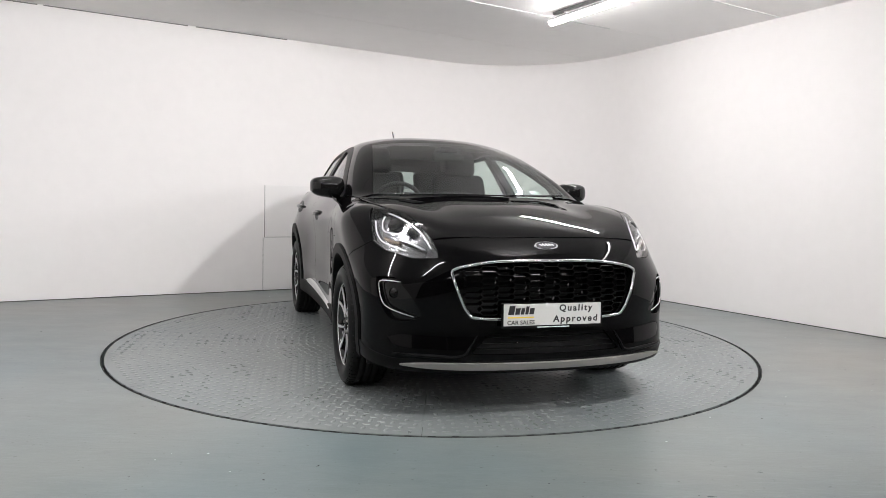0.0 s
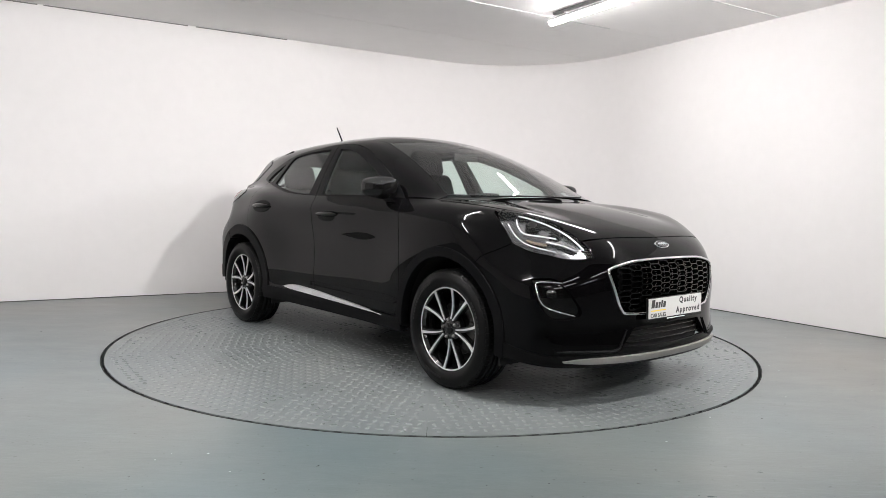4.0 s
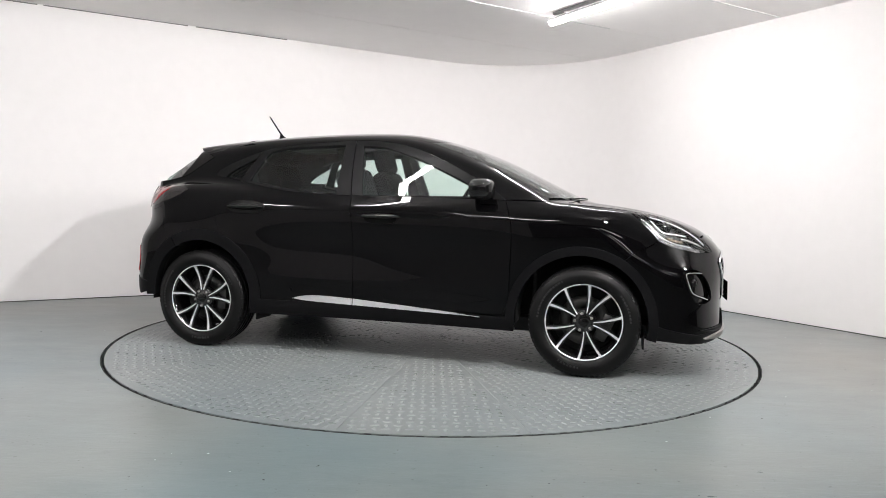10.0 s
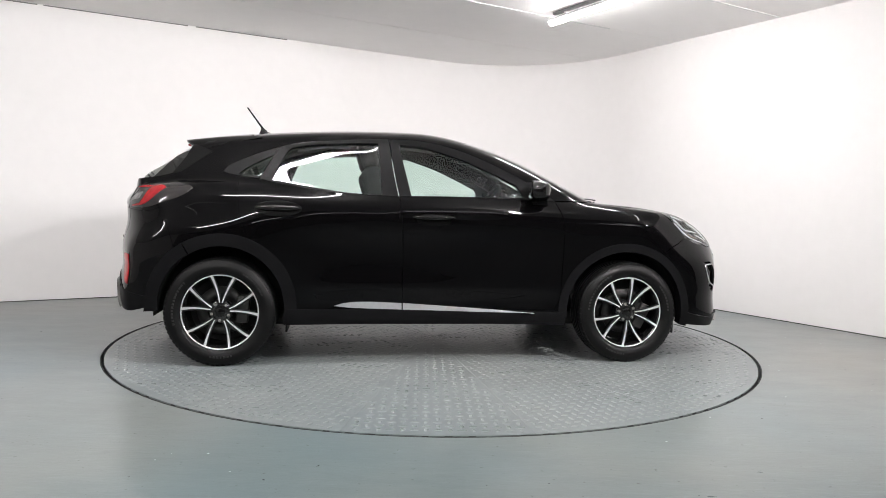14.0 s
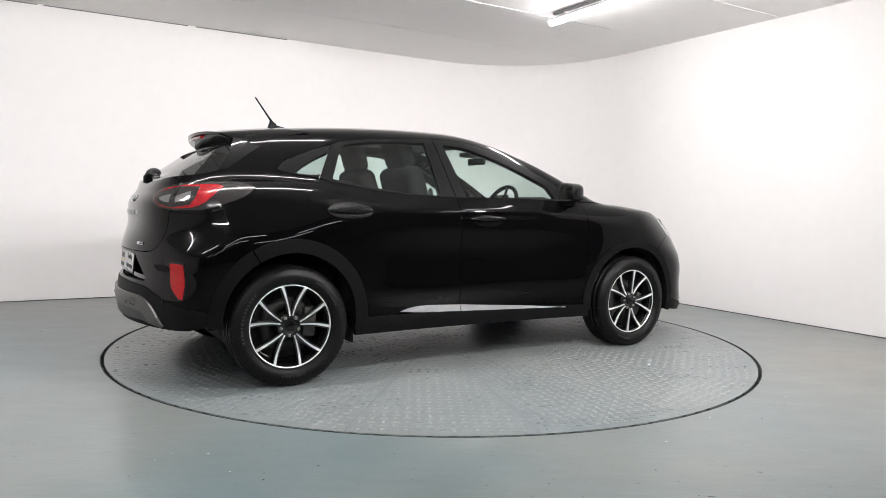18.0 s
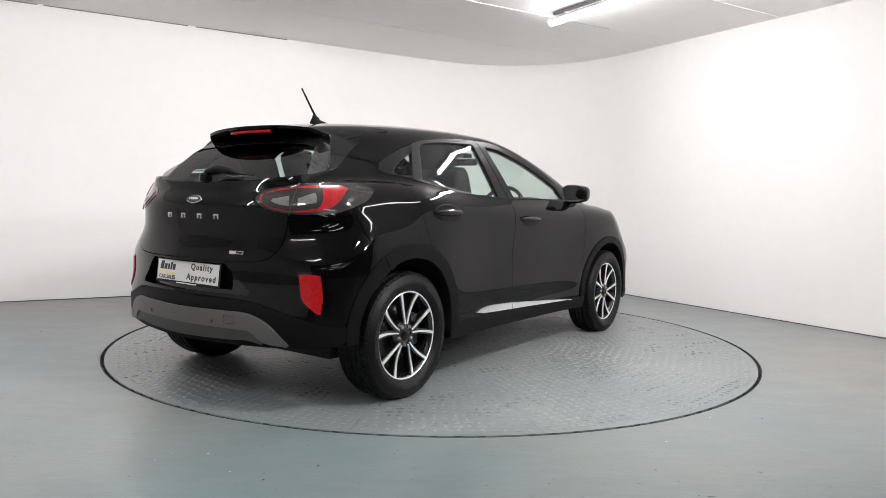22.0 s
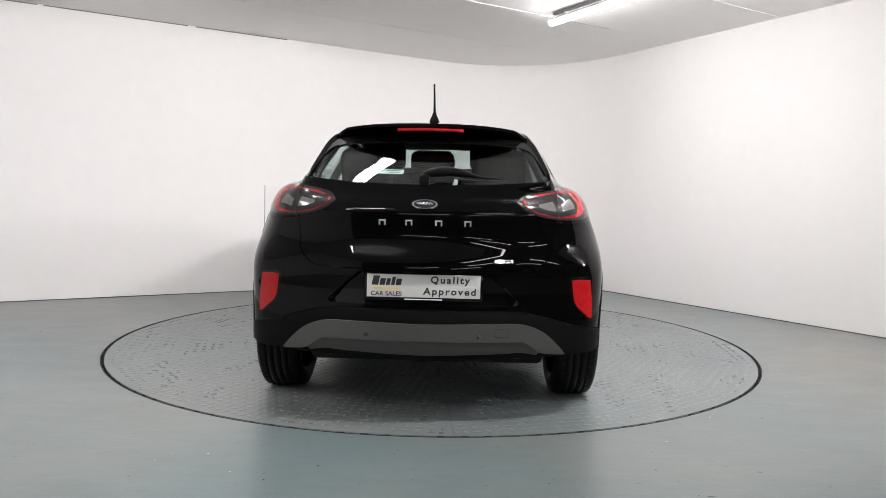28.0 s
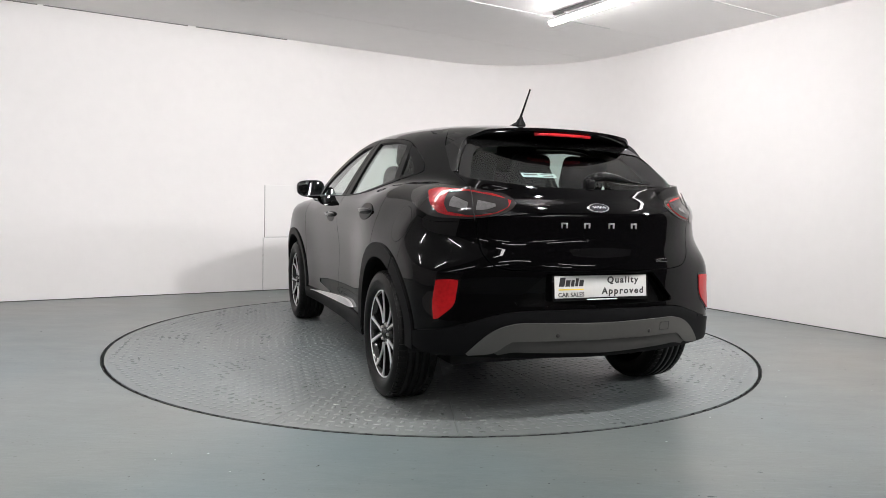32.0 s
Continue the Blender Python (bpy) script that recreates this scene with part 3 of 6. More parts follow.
# ---- the turning table: sixteen plates of raised tread ----
def build_table():
    table = thing("turntable", "round grey-green turntable of sixteen tread plates", "turntable")
    n, per = 16, 10
    first = radians(-18)
    step = 2 * math.pi / n
    cell = 0.054
    for k in range(n):
        a0 = first + k * step
        gap = 0.0013
        # plate: wedge with a small gap to the next
        verts = [Vector((0, 0, 0))]
        for i in range(per + 1):
            a = a0 + step * i / per
            g = gap * (1 if i == 0 else -1 if i == per else 0)
            verts.append(Vector((math.cos(a) * TABLE_R - math.sin(a) * g, math.sin(a) * TABLE_R + math.cos(a) * g, 0)))
        mid = a0 + step / 2
        verts[0] = Vector((math.cos(mid), math.sin(mid), 0)) * (gap / math.sin(step / 2))
        m = len(verts)
        allv = verts + [v - Vector((0, 0, 0.008)) for v in verts]
        faces = [tuple(range(m)), tuple(reversed(range(m, 2 * m)))]
        for i in range(m):
            j = (i + 1) % m
            faces.append((i, m + i, m + j, j))
        plate = part("plate", mesh_of("plate", allv, faces, DECKPLATE), table)
        # raised lens-shaped pads, one to a cell, turned by a quarter from cell to cell
        c, s = math.cos(mid + math.pi / 2), math.sin(mid + math.pi / 2)
        gx = np.arange(-12, 13)
        gy = np.arange(0, int(TABLE_R / cell) + 1)
        X, Y = np.meshgrid(gx, gy)
        X, Y = X.ravel(), Y.ravel()
        px, py = X * cell, (Y + 0.5) * cell
        rr = np.hypot(px, py)
        an = np.abs(np.arctan2(px, py))
        ok = (rr < TABLE_R - 0.03) & (an < step / 2 - 0.017 / np.maximum(rr, 0.1))
        px, py, odd = px[ok], py[ok], ((X + Y) % 2)[ok]
        V, F = [], []
        base = 0
        q = np.array([[-1, -0.25], [-0.45, -0.85], [0.45, -0.85], [1, -0.25], [1, 0.25], [0.45, 0.85], [-0.45, 0.85], [-1, 0.25]], float)
        L, w, h = 0.0225, 0.0120, 0.0023
        for kind in (0, 1):
            x, y = px[odd == kind], py[odd == kind]
            o = q if kind == 0 else q[:, ::-1] * np.array([1, -1])
            sc = np.array([L, w] if kind == 0 else [w, L])
            rings = []
            for k_, z_ in ((1.0, -0.0003), (0.80, h * 0.75), (0.50, h * 1.0)):
                rings.append(np.stack([x[:, None] + o[:, 0] * sc[0] * k_, y[:, None] + o[:, 1] * sc[1] * k_, np.full((len(x), 8), z_)], -1))
            vv = np.concatenate(rings, 1).reshape(-1, 3)
            ff = []
            for r_ in (0, 8):
                ff += [[r_ + a_, r_ + (a_ + 1) % 8, r_ + 8 + (a_ + 1) % 8, r_ + 8 + a_] for a_ in range(8)]
            ff += [[16, 17, 22, 23], [17, 18, 21, 22], [18, 19, 20, 21]]
            idx = base + 24 * np.arange(len(x))[:, None, None]
            V.append(vv)
            F.append((np.array(ff)[None] + idx).reshape(-1, 4))
            base += len(vv)
        V, F = np.concatenate(V), np.concatenate(F)
        # local y runs outward along the plate's middle
        W = np.stack([V[:, 1] * math.cos(mid) + V[:, 0] * c, V[:, 1] * math.sin(mid) + V[:, 0] * s, V[:, 2]], 1)
        F = F[:, ::-1]
        me = bpy.data.meshes.new("tread")
        me.vertices.add(len(W))
        me.vertices.foreach_set("co", W.ravel())
        me.loops.add(F.size)
        me.loops.foreach_set("vertex_index", F.ravel().astype(np.int32))
        me.polygons.add(len(F))
        me.polygons.foreach_set("loop_start", (4 * np.arange(len(F))).astype(np.int32))
        me.update(calc_edges=True)
        me.materials.append(TREAD_GLINT_PAINT)
        me.polygons.foreach_set("use_smooth", [True] * len(me.polygons))
        tagged(part("tread", me, plate, "raised tread pads"), kind="stuff")
    # skirt below the plates
    v, f = lathe([(TABLE_R, -0.002), (TABLE_R, -0.06), (TABLE_R - 0.3, -0.06)], 128)
    part("skirt", mesh_of("skirt", [(a, -c, b) for a, b, c in v], f, PIT, False), table)
    return table


turntable = build_table()


def build_chips():
    """Small flakes of paint and grit lying on the floor and the table's rim."""
    rng = random.Random(5)
    for nm, label, mat, count, rmax in (("paint_flakes", "small white paint flakes scattered on the floor", PAPER, 46, 0.0042), ("grit", "dark grit scattered on the floor", GROOVE, 46, 0.0036)):
        verts, faces = [], []
        for i in range(count):
            while True:
                x, y = rng.uniform(-3.0, 3.2), rng.uniform(-3.6, 2.4)
                if math.hypot(x, y) > TABLE_R + 0.04 and x * -0.5 + y * 0.866 < WALL_A - 0.1 and x * 0.866 + y * 0.5 < WALL_B - 0.1:
                    break
            r0, k = rng.uniform(0.3, 1) * rmax, rng.randint(4, 6)
            b = len(verts)
            turn0, long = rng.uniform(0, 6), rng.uniform(0.4, 1)
            for z in (0.0, 0.0012):
                for j in range(k):
                    a = turn0 + 2 * math.pi * j / k
                    verts.append((x + r0 * math.cos(a) * 1.5, y + r0 * long * math.sin(a), z + 0.0002))
            faces.append(tuple(range(b + k, b + 2 * k)))
            faces += [(b + j, b + (j + 1) % k, b + k + (j + 1) % k, b + k + j) for j in range(k)]
        tagged(new(nm, mesh_of(nm, verts, faces, mat)), label, "debris", kind="stuff")


build_chips()


# ---- panels cut out of the body surface ----
import itertools

from mathutils.geometry import delaunay_2d_cdt


def smooth_line(pts, step=0.018):
    """A soft curve through the points, sampled evenly; two points give a straight line."""
    p = np.asarray(pts, float)
    if len(p) == 2:
        n = max(2, int(np.linalg.norm(p[1] - p[0]) / step) + 1)
        return p[0] + (p[1] - p[0]) * np.linspace(0, 1, n)[:, None]
    q = np.vstack([2 * p[0] - p[1], p, 2 * p[-1] - p[-2]])
    out = []
    for i in range(1, len(q) - 2):
        n = max(2, int(np.linalg.norm(q[i + 1] - q[i]) / step) + 1)
        t = np.linspace(0, 1, n, endpoint=False)[:, None]
        a, b, c, d = q[i - 1], q[i], q[i + 1], q[i + 2]
        out.append(0.5 * (2 * b + (c - a) * t + (2 * a - 5 * b + 4 * c - d) * t ** 2 + (3 * b - a - 3 * c + d) * t ** 3))
    out.append(q[-2][None])
    return np.vstack(out)


def loop(*segs):
    """A closed outline of soft curves that meet in corners."""
    pts = []
    for s in segs:
        c = smooth_line(s)
        if pts and np.linalg.norm(pts[-1][-1] - c[0]) < 1e-4:
            c = c[1:]
        pts.append(c)
    p = np.vstack(pts)
    return p[:-1] if np.linalg.norm(p[0] - p[-1]) < 1e-4 else p


def SD(*xz):
    """Points of the right flank from x and z."""
    xz = np.array(xz, float)
    o = np.stack([xz[:, 0], 0 * xz[:, 0], xz[:, 1]], 1)
    return march(o, np.tile([0.0, -1, 0], (len(xz), 1)))


def EN(s, *yz):
    """Points of the front or rear from y and z."""
    yz = np.array(yz, float)
    o = np.stack([0 * yz[:, 0], yz[:, 0], yz[:, 1]], 1)
    return march(o, np.tile([float(s), 0, 0], (len(yz), 1)), 0.0, 0.0, 2.6)


def OV(*xy):
    return over(np.array(xy, float))


def mirror_y(p):
    return np.asarray(p) * np.array([1, -1, 1])


def both(half):
    """An outline over both sides from the right half, given from the middle outward and round to the middle again."""
    half = np.asarray(half)
    return np.vstack([half, mirror_y(half)[::-1]])


def inside(poly, pts):
    x, y = pts[:, 0][:, None], pts[:, 1][:, None]
    a, b = poly, np.roll(poly, -1, 0)
    cross = ((a[:, 1] > y) != (b[:, 1] > y)) & (x < (b[:, 0] - a[:, 0]) * (y - a[:, 1]) / (b[:, 1] - a[:, 1] + 1e-15) + a[:, 0])
    return cross.sum(1) % 2 == 1


def shrink(poly, d):
    """The outline moved inward by d."""
    area = 0.5 * np.sum(poly[:, 0] * np.roll(poly[:, 1], -1) - np.roll(poly[:, 0], -1) * poly[:, 1])
    t = np.roll(poly, -1, 0) - np.roll(poly, 1, 0)
    t /= np.linalg.norm(t, axis=1, keepdims=True) + 1e-12
    n = np.stack([-t[:, 1], t[:, 0]], 1) * np.sign(area)
    return poly + n * d


def panel_mesh(name, outer, kind, mat, level=0.0, depth=0.018, holes=(), gap=0.0027, spacing=0.032, flip=False, field=None):
    """A sheet of the body surface inside an outline of points, with turned-in edges. kind: 'wrap', 'over' or a direction to look along."""
    if kind == "wrap":
        to2, lift = to_wrap, wrap
    elif kind == "over":
        to2, lift = (lambda p: np.asarray(p)[:, :2]), over
    else:
        d = np.array(kind, float)
        d /= np.linalg.norm(d)
        e1 = np.cross([0, 0, 1.0], d)
        e1 /= np.linalg.norm(e1)
        e2 = np.cross(d, e1)
        to2 = lambda p: np.stack([np.asarray(p) @ e1, np.asarray(p) @ e2], 1)
        lift = lambda q, lv=0.0: march(q[:, :1] * e1 + q[:, 1:] * e2, np.tile(d, (len(q), 1)), lv, -2.6, 2.9, 260)
    rings = [shrink(to2(outer), gap)] + [shrink(to2(h), -gap) for h in holes]
    lo, hi = rings[0].min(0), rings[0].max(0)
    gx, gy = np.meshgrid(np.arange(lo[0], hi[0], spacing), np.arange(lo[1], hi[1], spacing))
    g = np.stack([gx.ravel(), gy.ravel()], 1) + spacing * 0.37
    keep = inside(rings[0], g)
    for r in rings[1:]:
        keep &= ~inside(r, g)
    edge = np.vstack(rings)
    g = g[keep]
    if len(g):
        dist = np.sqrt(((g[:, None, :] - edge[None]) ** 2).sum(-1)).min(1)
        g = g[dist > spacing * 0.38]
    allp = np.vstack([edge, g]) if len(g) else edge
    es, b = [], 0
    for r in rings:
        es += [(b + i, b + (i + 1) % len(r)) for i in range(len(r))]
        b += len(r)
    vs, _, fs, orig, _, _ = delaunay_2d_cdt([Vector(p) for p in allp], es, [], 0, 1e-6)
    P2 = np.array([tuple(v) for v in vs])
    F = np.array([f for f in fs if len(f) == 3])
    cen = P2[F].mean(1)
    ok = inside(rings[0], cen)
    for r in rings[1:]:
        ok &= ~inside(r, cen)
    F = F[ok]
    P3 = lift(P2, level)
    N = normals(P3)
    # ease the shading over kinks of the surface
    def slope(p, e=0.002):
        fn = field or body
        g = np.stack([fn(*(p + e * v).T) - fn(*(p - e * v).T) for v in np.eye(3)], 1)
        return g / np.linalg.norm(g, axis=1, keepdims=True)
    if field:
        N = slope(P3)
    soft = 0.0
    for off in itertools.product((-0.014, 0.014), repeat=3):
        soft = soft + slope(P3 + np.array(off) - N * (N @ np.array(off))[:, None])
    N = N + soft
    N /= np.linalg.norm(N, axis=1, keepdims=True)
    # wind the faces outward
    fn = np.cross(P3[F[:, 1]] - P3[F[:, 0]], P3[F[:, 2]] - P3[F[:, 0]])
    wrong = (fn * N[F[:, 0]]).sum(1) < 0
    F[wrong] = F[wrong][:, ::-1]
    verts, norms, faces = [P3], [N], [tuple(f) for f in F]
    count = len(P3)
    # boundary edges of the kept faces, turned in
    if depth > 0:
        half = {}
        for f in faces:
            for i in range(3):
                half[(f[i], f[(i + 1) % 3])] = True
        rim = [e for e in half if (e[1], e[0]) not in half]
        ids = sorted({i for e in rim for i in e})
        where = {v: k for k, v in enumerate(ids)}
        out = np.zeros((len(ids), 3))
        for a, c in rim:
            d = P3[c] - P3[a]
            o = np.cross(d, N[a])
            o /= np.linalg.norm(o) + 1e-12
            out[where[a]] += o
            out[where[c]] += o
        out /= np.linalg.norm(out, axis=1, keepdims=True) + 1e-12
        idx = np.array(ids)
        ease = np.minimum(0.0025, depth * 0.3)
        mid = P3[idx] + out * ease * 0.4 - N[idx] * ease
        low = mid - N[idx] * (depth - ease)
        verts += [mid, low]
        nn = out * 0.9 + N[idx] * 0.3
        norms += [nn / np.linalg.norm(nn, axis=1, keepdims=True), out]
        k = len(ids)
        for a, c in rim:
            i, j = where[a], where[c]
            faces += [(c, a, count + i, count + j), (count + j, count + i, count + k + i, count + k + j)]
    V, N = np.vstack(verts), np.vstack(norms)
    if flip:
        V, N, faces = mirror_y(V), mirror_y(N), [f[::-1] for f in faces]
    me = mesh_of(name, V, faces, mat, True)
    me.normals_split_custom_set_from_vertices([tuple(n) for n in N])
    return me


car = thing("car", "glossy black compact crossover car on a turntable", "car")


def panel(name, outer, kind, mat, parent=None, label="", sides=1, **kw):
    """A panel under the car; sides=2 adds its twin on the left. Returns the parts."""
    obs = []
    for k in range(sides):
        par = parent[k] if isinstance(parent, list) else (parent or car)
        obs.append(part(name, panel_mesh(name, outer, kind, mat, flip=(k == 1), **kw), par, label))
    return obs


# ---- lines of the body, right half ----
def arc(c, r, a0, a1, n=13):
    return SD(*[(c[0] + r * math.cos(radians(a)), c[1] + r * math.sin(radians(a))) for a in np.linspace(a0, a1, n)])


ARCH_R, ARCH_F = (-1.287, 0.362), (1.275, 0.335)
hood_side = OV((1.06, -0.742), (1.2, -0.744), (1.38, -0.728), (1.50, -0.712), (1.60, -0.688))
lamp_in = OV((1.60, -0.688), (1.68, -0.652), (1.77, -0.614), (1.88, -0.578), (1.96, -0.553))
lamp_tip = np.vstack([lamp_in[-1:], OV((2.005, -0.541)), [(2.032, -0.545, 0.762)]])
lamp_out1 = np.array([(2.032, -0.545, 0.762), (1.955, -0.646, 0.757), (1.886, -0.70, 0.772), (1.80, -0.755, 0.79), (1.712, -0.79, 0.825)])
lamp_out2 = np.array([(1.712, -0.79, 0.825), (1.66, -0.785, 0.885), (1.60, -0.78, 0.943), (1.545, -0.755, 0.985)])
hood_front = np.vstack([lamp_in[-1:], OV((1.995, -0.40), (2.015, -0.20), (2.022, 0.0))])
cowl = OV((1.06, -0.742), (1.10, -0.66), (1.165, -0.48), (1.215, -0.25), (1.232, 0.0))
screen_low = OV((1.045, -0.655), (1.10, -0.53), (1.155, -0.36), (1.19, -0.18), (1.20, 0.0))
screen_side = OV((1.045, -0.655), (0.70, -0.590), (0.42, -0.535), (0.235, -0.498))
screen_top = OV((0.235, -0.498), (0.285, -0.36), (0.32, -0.18), (0.33, 0.0))
roof_side = OV((0.235, -0.498), (0.0, -0.502), (-0.5, -0.500), (-0.9, -0.485), (-1.15, -0.445))
roof_rear = OV((-1.15, -0.445), (-1.175, -0.30), (-1.19, 0.0))
gate_side = np.vstack([roof_side[-1:], OV((-1.279, -0.512)), SD((-1.383, 1.315), (-1.485, 1.245), (-1.576, 1.182))])
gate_side2 = np.array([gate_side[-1], (-1.65, -0.612, 1.157), (-1.74, -0.614, 1.128), (-1.815, -0.612, 1.085), (-1.868, -0.606, 1.03), (-1.882, -0.605, 0.945)])
gate_low = np.array([(-1.882, -0.605, 0.945), (-1.899, -0.589, 0.825), (-1.941, -0.56, 0.757), (-1.975, -0.50, 0.727), (-2.014, -0.344, 0.719), (-2.033, 0, 0.719)])
glass_low = np.array([(-1.625, -0.60, 1.175), (-1.72, -0.595, 1.152), (-1.824, -0.573, 1.137), (-1.872, -0.45, 1.124), (-1.893, -0.30, 1.112), (-1.905, 0, 1.103)])
lamp_seam = np.array([(-1.882, -0.605, 0.945), (-1.747, -0.752, 0.936), (-1.642, -0.804, 0.962)])
quarter_seam = SD((-1.642, 0.962), (-1.604, 0.86), (-1.569, 0.757), (-1.555, 0.672))
trim_top = SD((-1.311, 1.190), (-1.263, 1.239), (-1.086, 1.318), (-0.907, 1.375), (-0.724, 1.403), (-0.54, 1.419), (-0.318, 1.433), (-0.093, 1.430),
              (0.132, 1.387), (0.353, 1.303), (0.553, 1.206), (0.715, 1.114), (0.80, 1.052))
belt_front = SD((-0.213, 1.056), (0.203, 1.058), (0.55, 1.053), (0.80, 1.046))
belt_rear = SD((-0.213, 1.056), (-0.441, 1.062), (-0.727, 1.083), (-1.023, 1.132), (-1.212, 1.165))
belt_tip = SD((-1.212, 1.165), (-1.271, 1.174), (-1.311, 1.190))
door_front = SD((0.80, 1.046), (0.841, 0.93), (0.851, 0.822), (0.846, 0.62), (0.838, 0.44), (0.80, 0.338))
door_mid = SD((-0.213, 1.056), (-0.203, 0.96), (-0.193, 0.872), (-0.187, 0.60), (-0.187, 0.345))
door_rear = SD((-1.212, 1.165), (-1.205, 1.09), (-1.193, 0.99), (-1.176, 0.895), (-1.140, 0.795), (-1.095, 0.729))
bumper_seam = np.vstack([[(1.712, -0.79, 0.825)], SD((1.645, 0.787), (1.572, 0.752), (1.515, 0.70))])
deck_line = np.vstack([trim_top[:1], SD((-1.45, 1.188)), gate_side[-1:]])
arch_front_mid = arc(ARCH_F, 0.425, 57.5, 181, 15)
arch_front_low = arc(ARCH_F, 0.425, 57.5, 0, 8)
arch_rear_door = arc(ARCH_R, 0.415, 62, -2, 9)
arch_rear_quarter = arc(ARCH_R, 0.415, 62, 132, 9)
arch_rear_bumper = arc(ARCH_R, 0.415, 132, 172, 7)
bumper_low = np.vstack([arch_front_low[-1:], [(1.80, -0.81, 0.305), (1.948, -0.747, 0.279), (2.035, -0.63, 0.281), (2.097, -0.48, 0.280), (2.14, -0.25, 0.278), (2.15, 0, 0.278)]])
clad_rear = np.vstack([arch_rear_bumper[-1:], [(-1.78, -0.80, 0.437), (-1.871, -0.703, 0.459), (-1.968, -0.553, 0.513), (-2.005, -0.445, 0.534), (-2.035, -0.2, 0.541), (-2.044, 0, 0.542)]])

# ---- painted panels ----
panel("bonnet", both(np.vstack([smooth_line(cowl)[::-1], smooth_line(hood_side)[1:], smooth_line(lamp_in)[1:], smooth_line(hood_front)[1:]])[:]), "over", PAINT, spacing=0.028)
panel("front_wing", loop(hood_side, [hood_side[-1], lamp_out2[-1]], lamp_out2[::-1], bumper_seam, arch_front_mid, [arch_front_mid[-1], door_front[-1]], door_front[::-1],
                         [door_front[0], hood_side[0]]), "wrap", PAINT, sides=2, spacing=0.028)
GRILLE = both(np.vstack([smooth_line(EN(1, (0, 0.752), (-0.16, 0.751), (-0.31, 0.744), (-0.44, 0.722), (-0.482, 0.706))), smooth_line(EN(1, (-0.487, 0.690), (-0.462, 0.61), (-0.428, 0.53), (-0.398, 0.490))),
                         smooth_line(EN(1, (-0.385, 0.484), (-0.273, 0.477), (0, 0.474)))]))
INTAKE = both(np.vstack([smooth_line(EN(1, (0, 0.412), (-0.30, 0.405))), smooth_line(EN(1, (-0.31, 0.400), (-0.39, 0.318))), smooth_line(EN(1, (-0.38, 0.312), (0, 0.308)))]))
FOG = loop([(1.850, -0.800, 0.655), (1.90, -0.76, 0.660), (1.94, -0.726, 0.656), (1.985, -0.690, 0.612), (2.013, -0.655, 0.560), (2.032, -0.622, 0.490), (2.0, -0.672, 0.462),
            (1.945, -0.742, 0.464), (1.905, -0.778, 0.515), (1.873, -0.79, 0.58), (1.850, -0.800, 0.655)])
half = np.vstack([smooth_line(hood_front)[::-1], smooth_line(lamp_tip)[1:], smooth_line(lamp_out1)[1:], smooth_line(bumper_seam)[1:], smooth_line(arch_front_low)[1:], smooth_line(bumper_low)[1:]])
bumper = panel("front_bumper", both(half), "wrap", PAINT, spacing=0.028, holes=(GRILLE, INTAKE, FOG, mirror_y(FOG)[::-1]))[0]
front_doors = panel("front_door", loop(belt_front, door_front, [door_front[-1], door_mid[-1]], door_mid[::-1]), "wrap", PAINT, sides=2, spacing=0.028)
rear_doors = panel("rear_door", loop(belt_rear, door_rear, arch_rear_door, [arch_rear_door[-1], door_mid[-1]], door_mid[::-1]), "wrap", PAINT, sides=2, spacing=0.028)
quarter = panel("rear_quarter", loop(deck_line, gate_side2, lamp_seam, quarter_seam, arch_rear_quarter[::-1], door_rear[::-1], belt_tip), "wrap", PAINT, sides=2, gap=0.0, spacing=0.026)
panel("side_frame", loop(deck_line[::-1], trim_top, [trim_top[-1], hood_side[0]], [hood_side[0], screen_side[0]], screen_side, roof_side, gate_side), (0.0, -0.74, 0.67), PAINT, sides=2, gap=0.0, spacing=0.03)
panel("roof", both(np.vstack([smooth_line(screen_top)[::-1], smooth_line(roof_side)[1:], smooth_line(roof_rear)[1:]])), "over", PAINT, spacing=0.04)
PLATE_BAY = both(np.vstack([smooth_line(EN(-1, (0, 0.704), (-0.29, 0.704))), smooth_line(EN(-1, (-0.30, 0.70), (-0.44, 0.575))), smooth_line(EN(-1, (-0.43, 0.562), (0, 0.560)))]))
half = np.vstack([smooth_line(gate_low)[::-1], smooth_line(lamp_seam)[1:], smooth_line(quarter_seam)[1:], smooth_line(arch_rear_bumper)[0:], smooth_line(clad_rear)[1:]])
rear_bumper = panel("rear_bumper", both(half), "wrap", PAINT, spacing=0.028, holes=(PLATE_BAY,))[0]
half = np.vstack([smooth_line(glass_low)[::-1], smooth_line(np.vstack([glass_low[:1], gate_side[-1:] + (0, 0, -0.004)]))[1:], smooth_line(gate_side2)[1:], smooth_line(gate_low)[1:]])
tailgate = panel("tailgate", both(half), "wrap", PAINT, spacing=0.028)[0]

# ---- glass ----
def rear_plane(x, y, z):
    return (z - (1.395 + 0.70 * (x + 1.50 + 0.03 * y ** 2)) + 0.10 * y ** 2) * 0.8


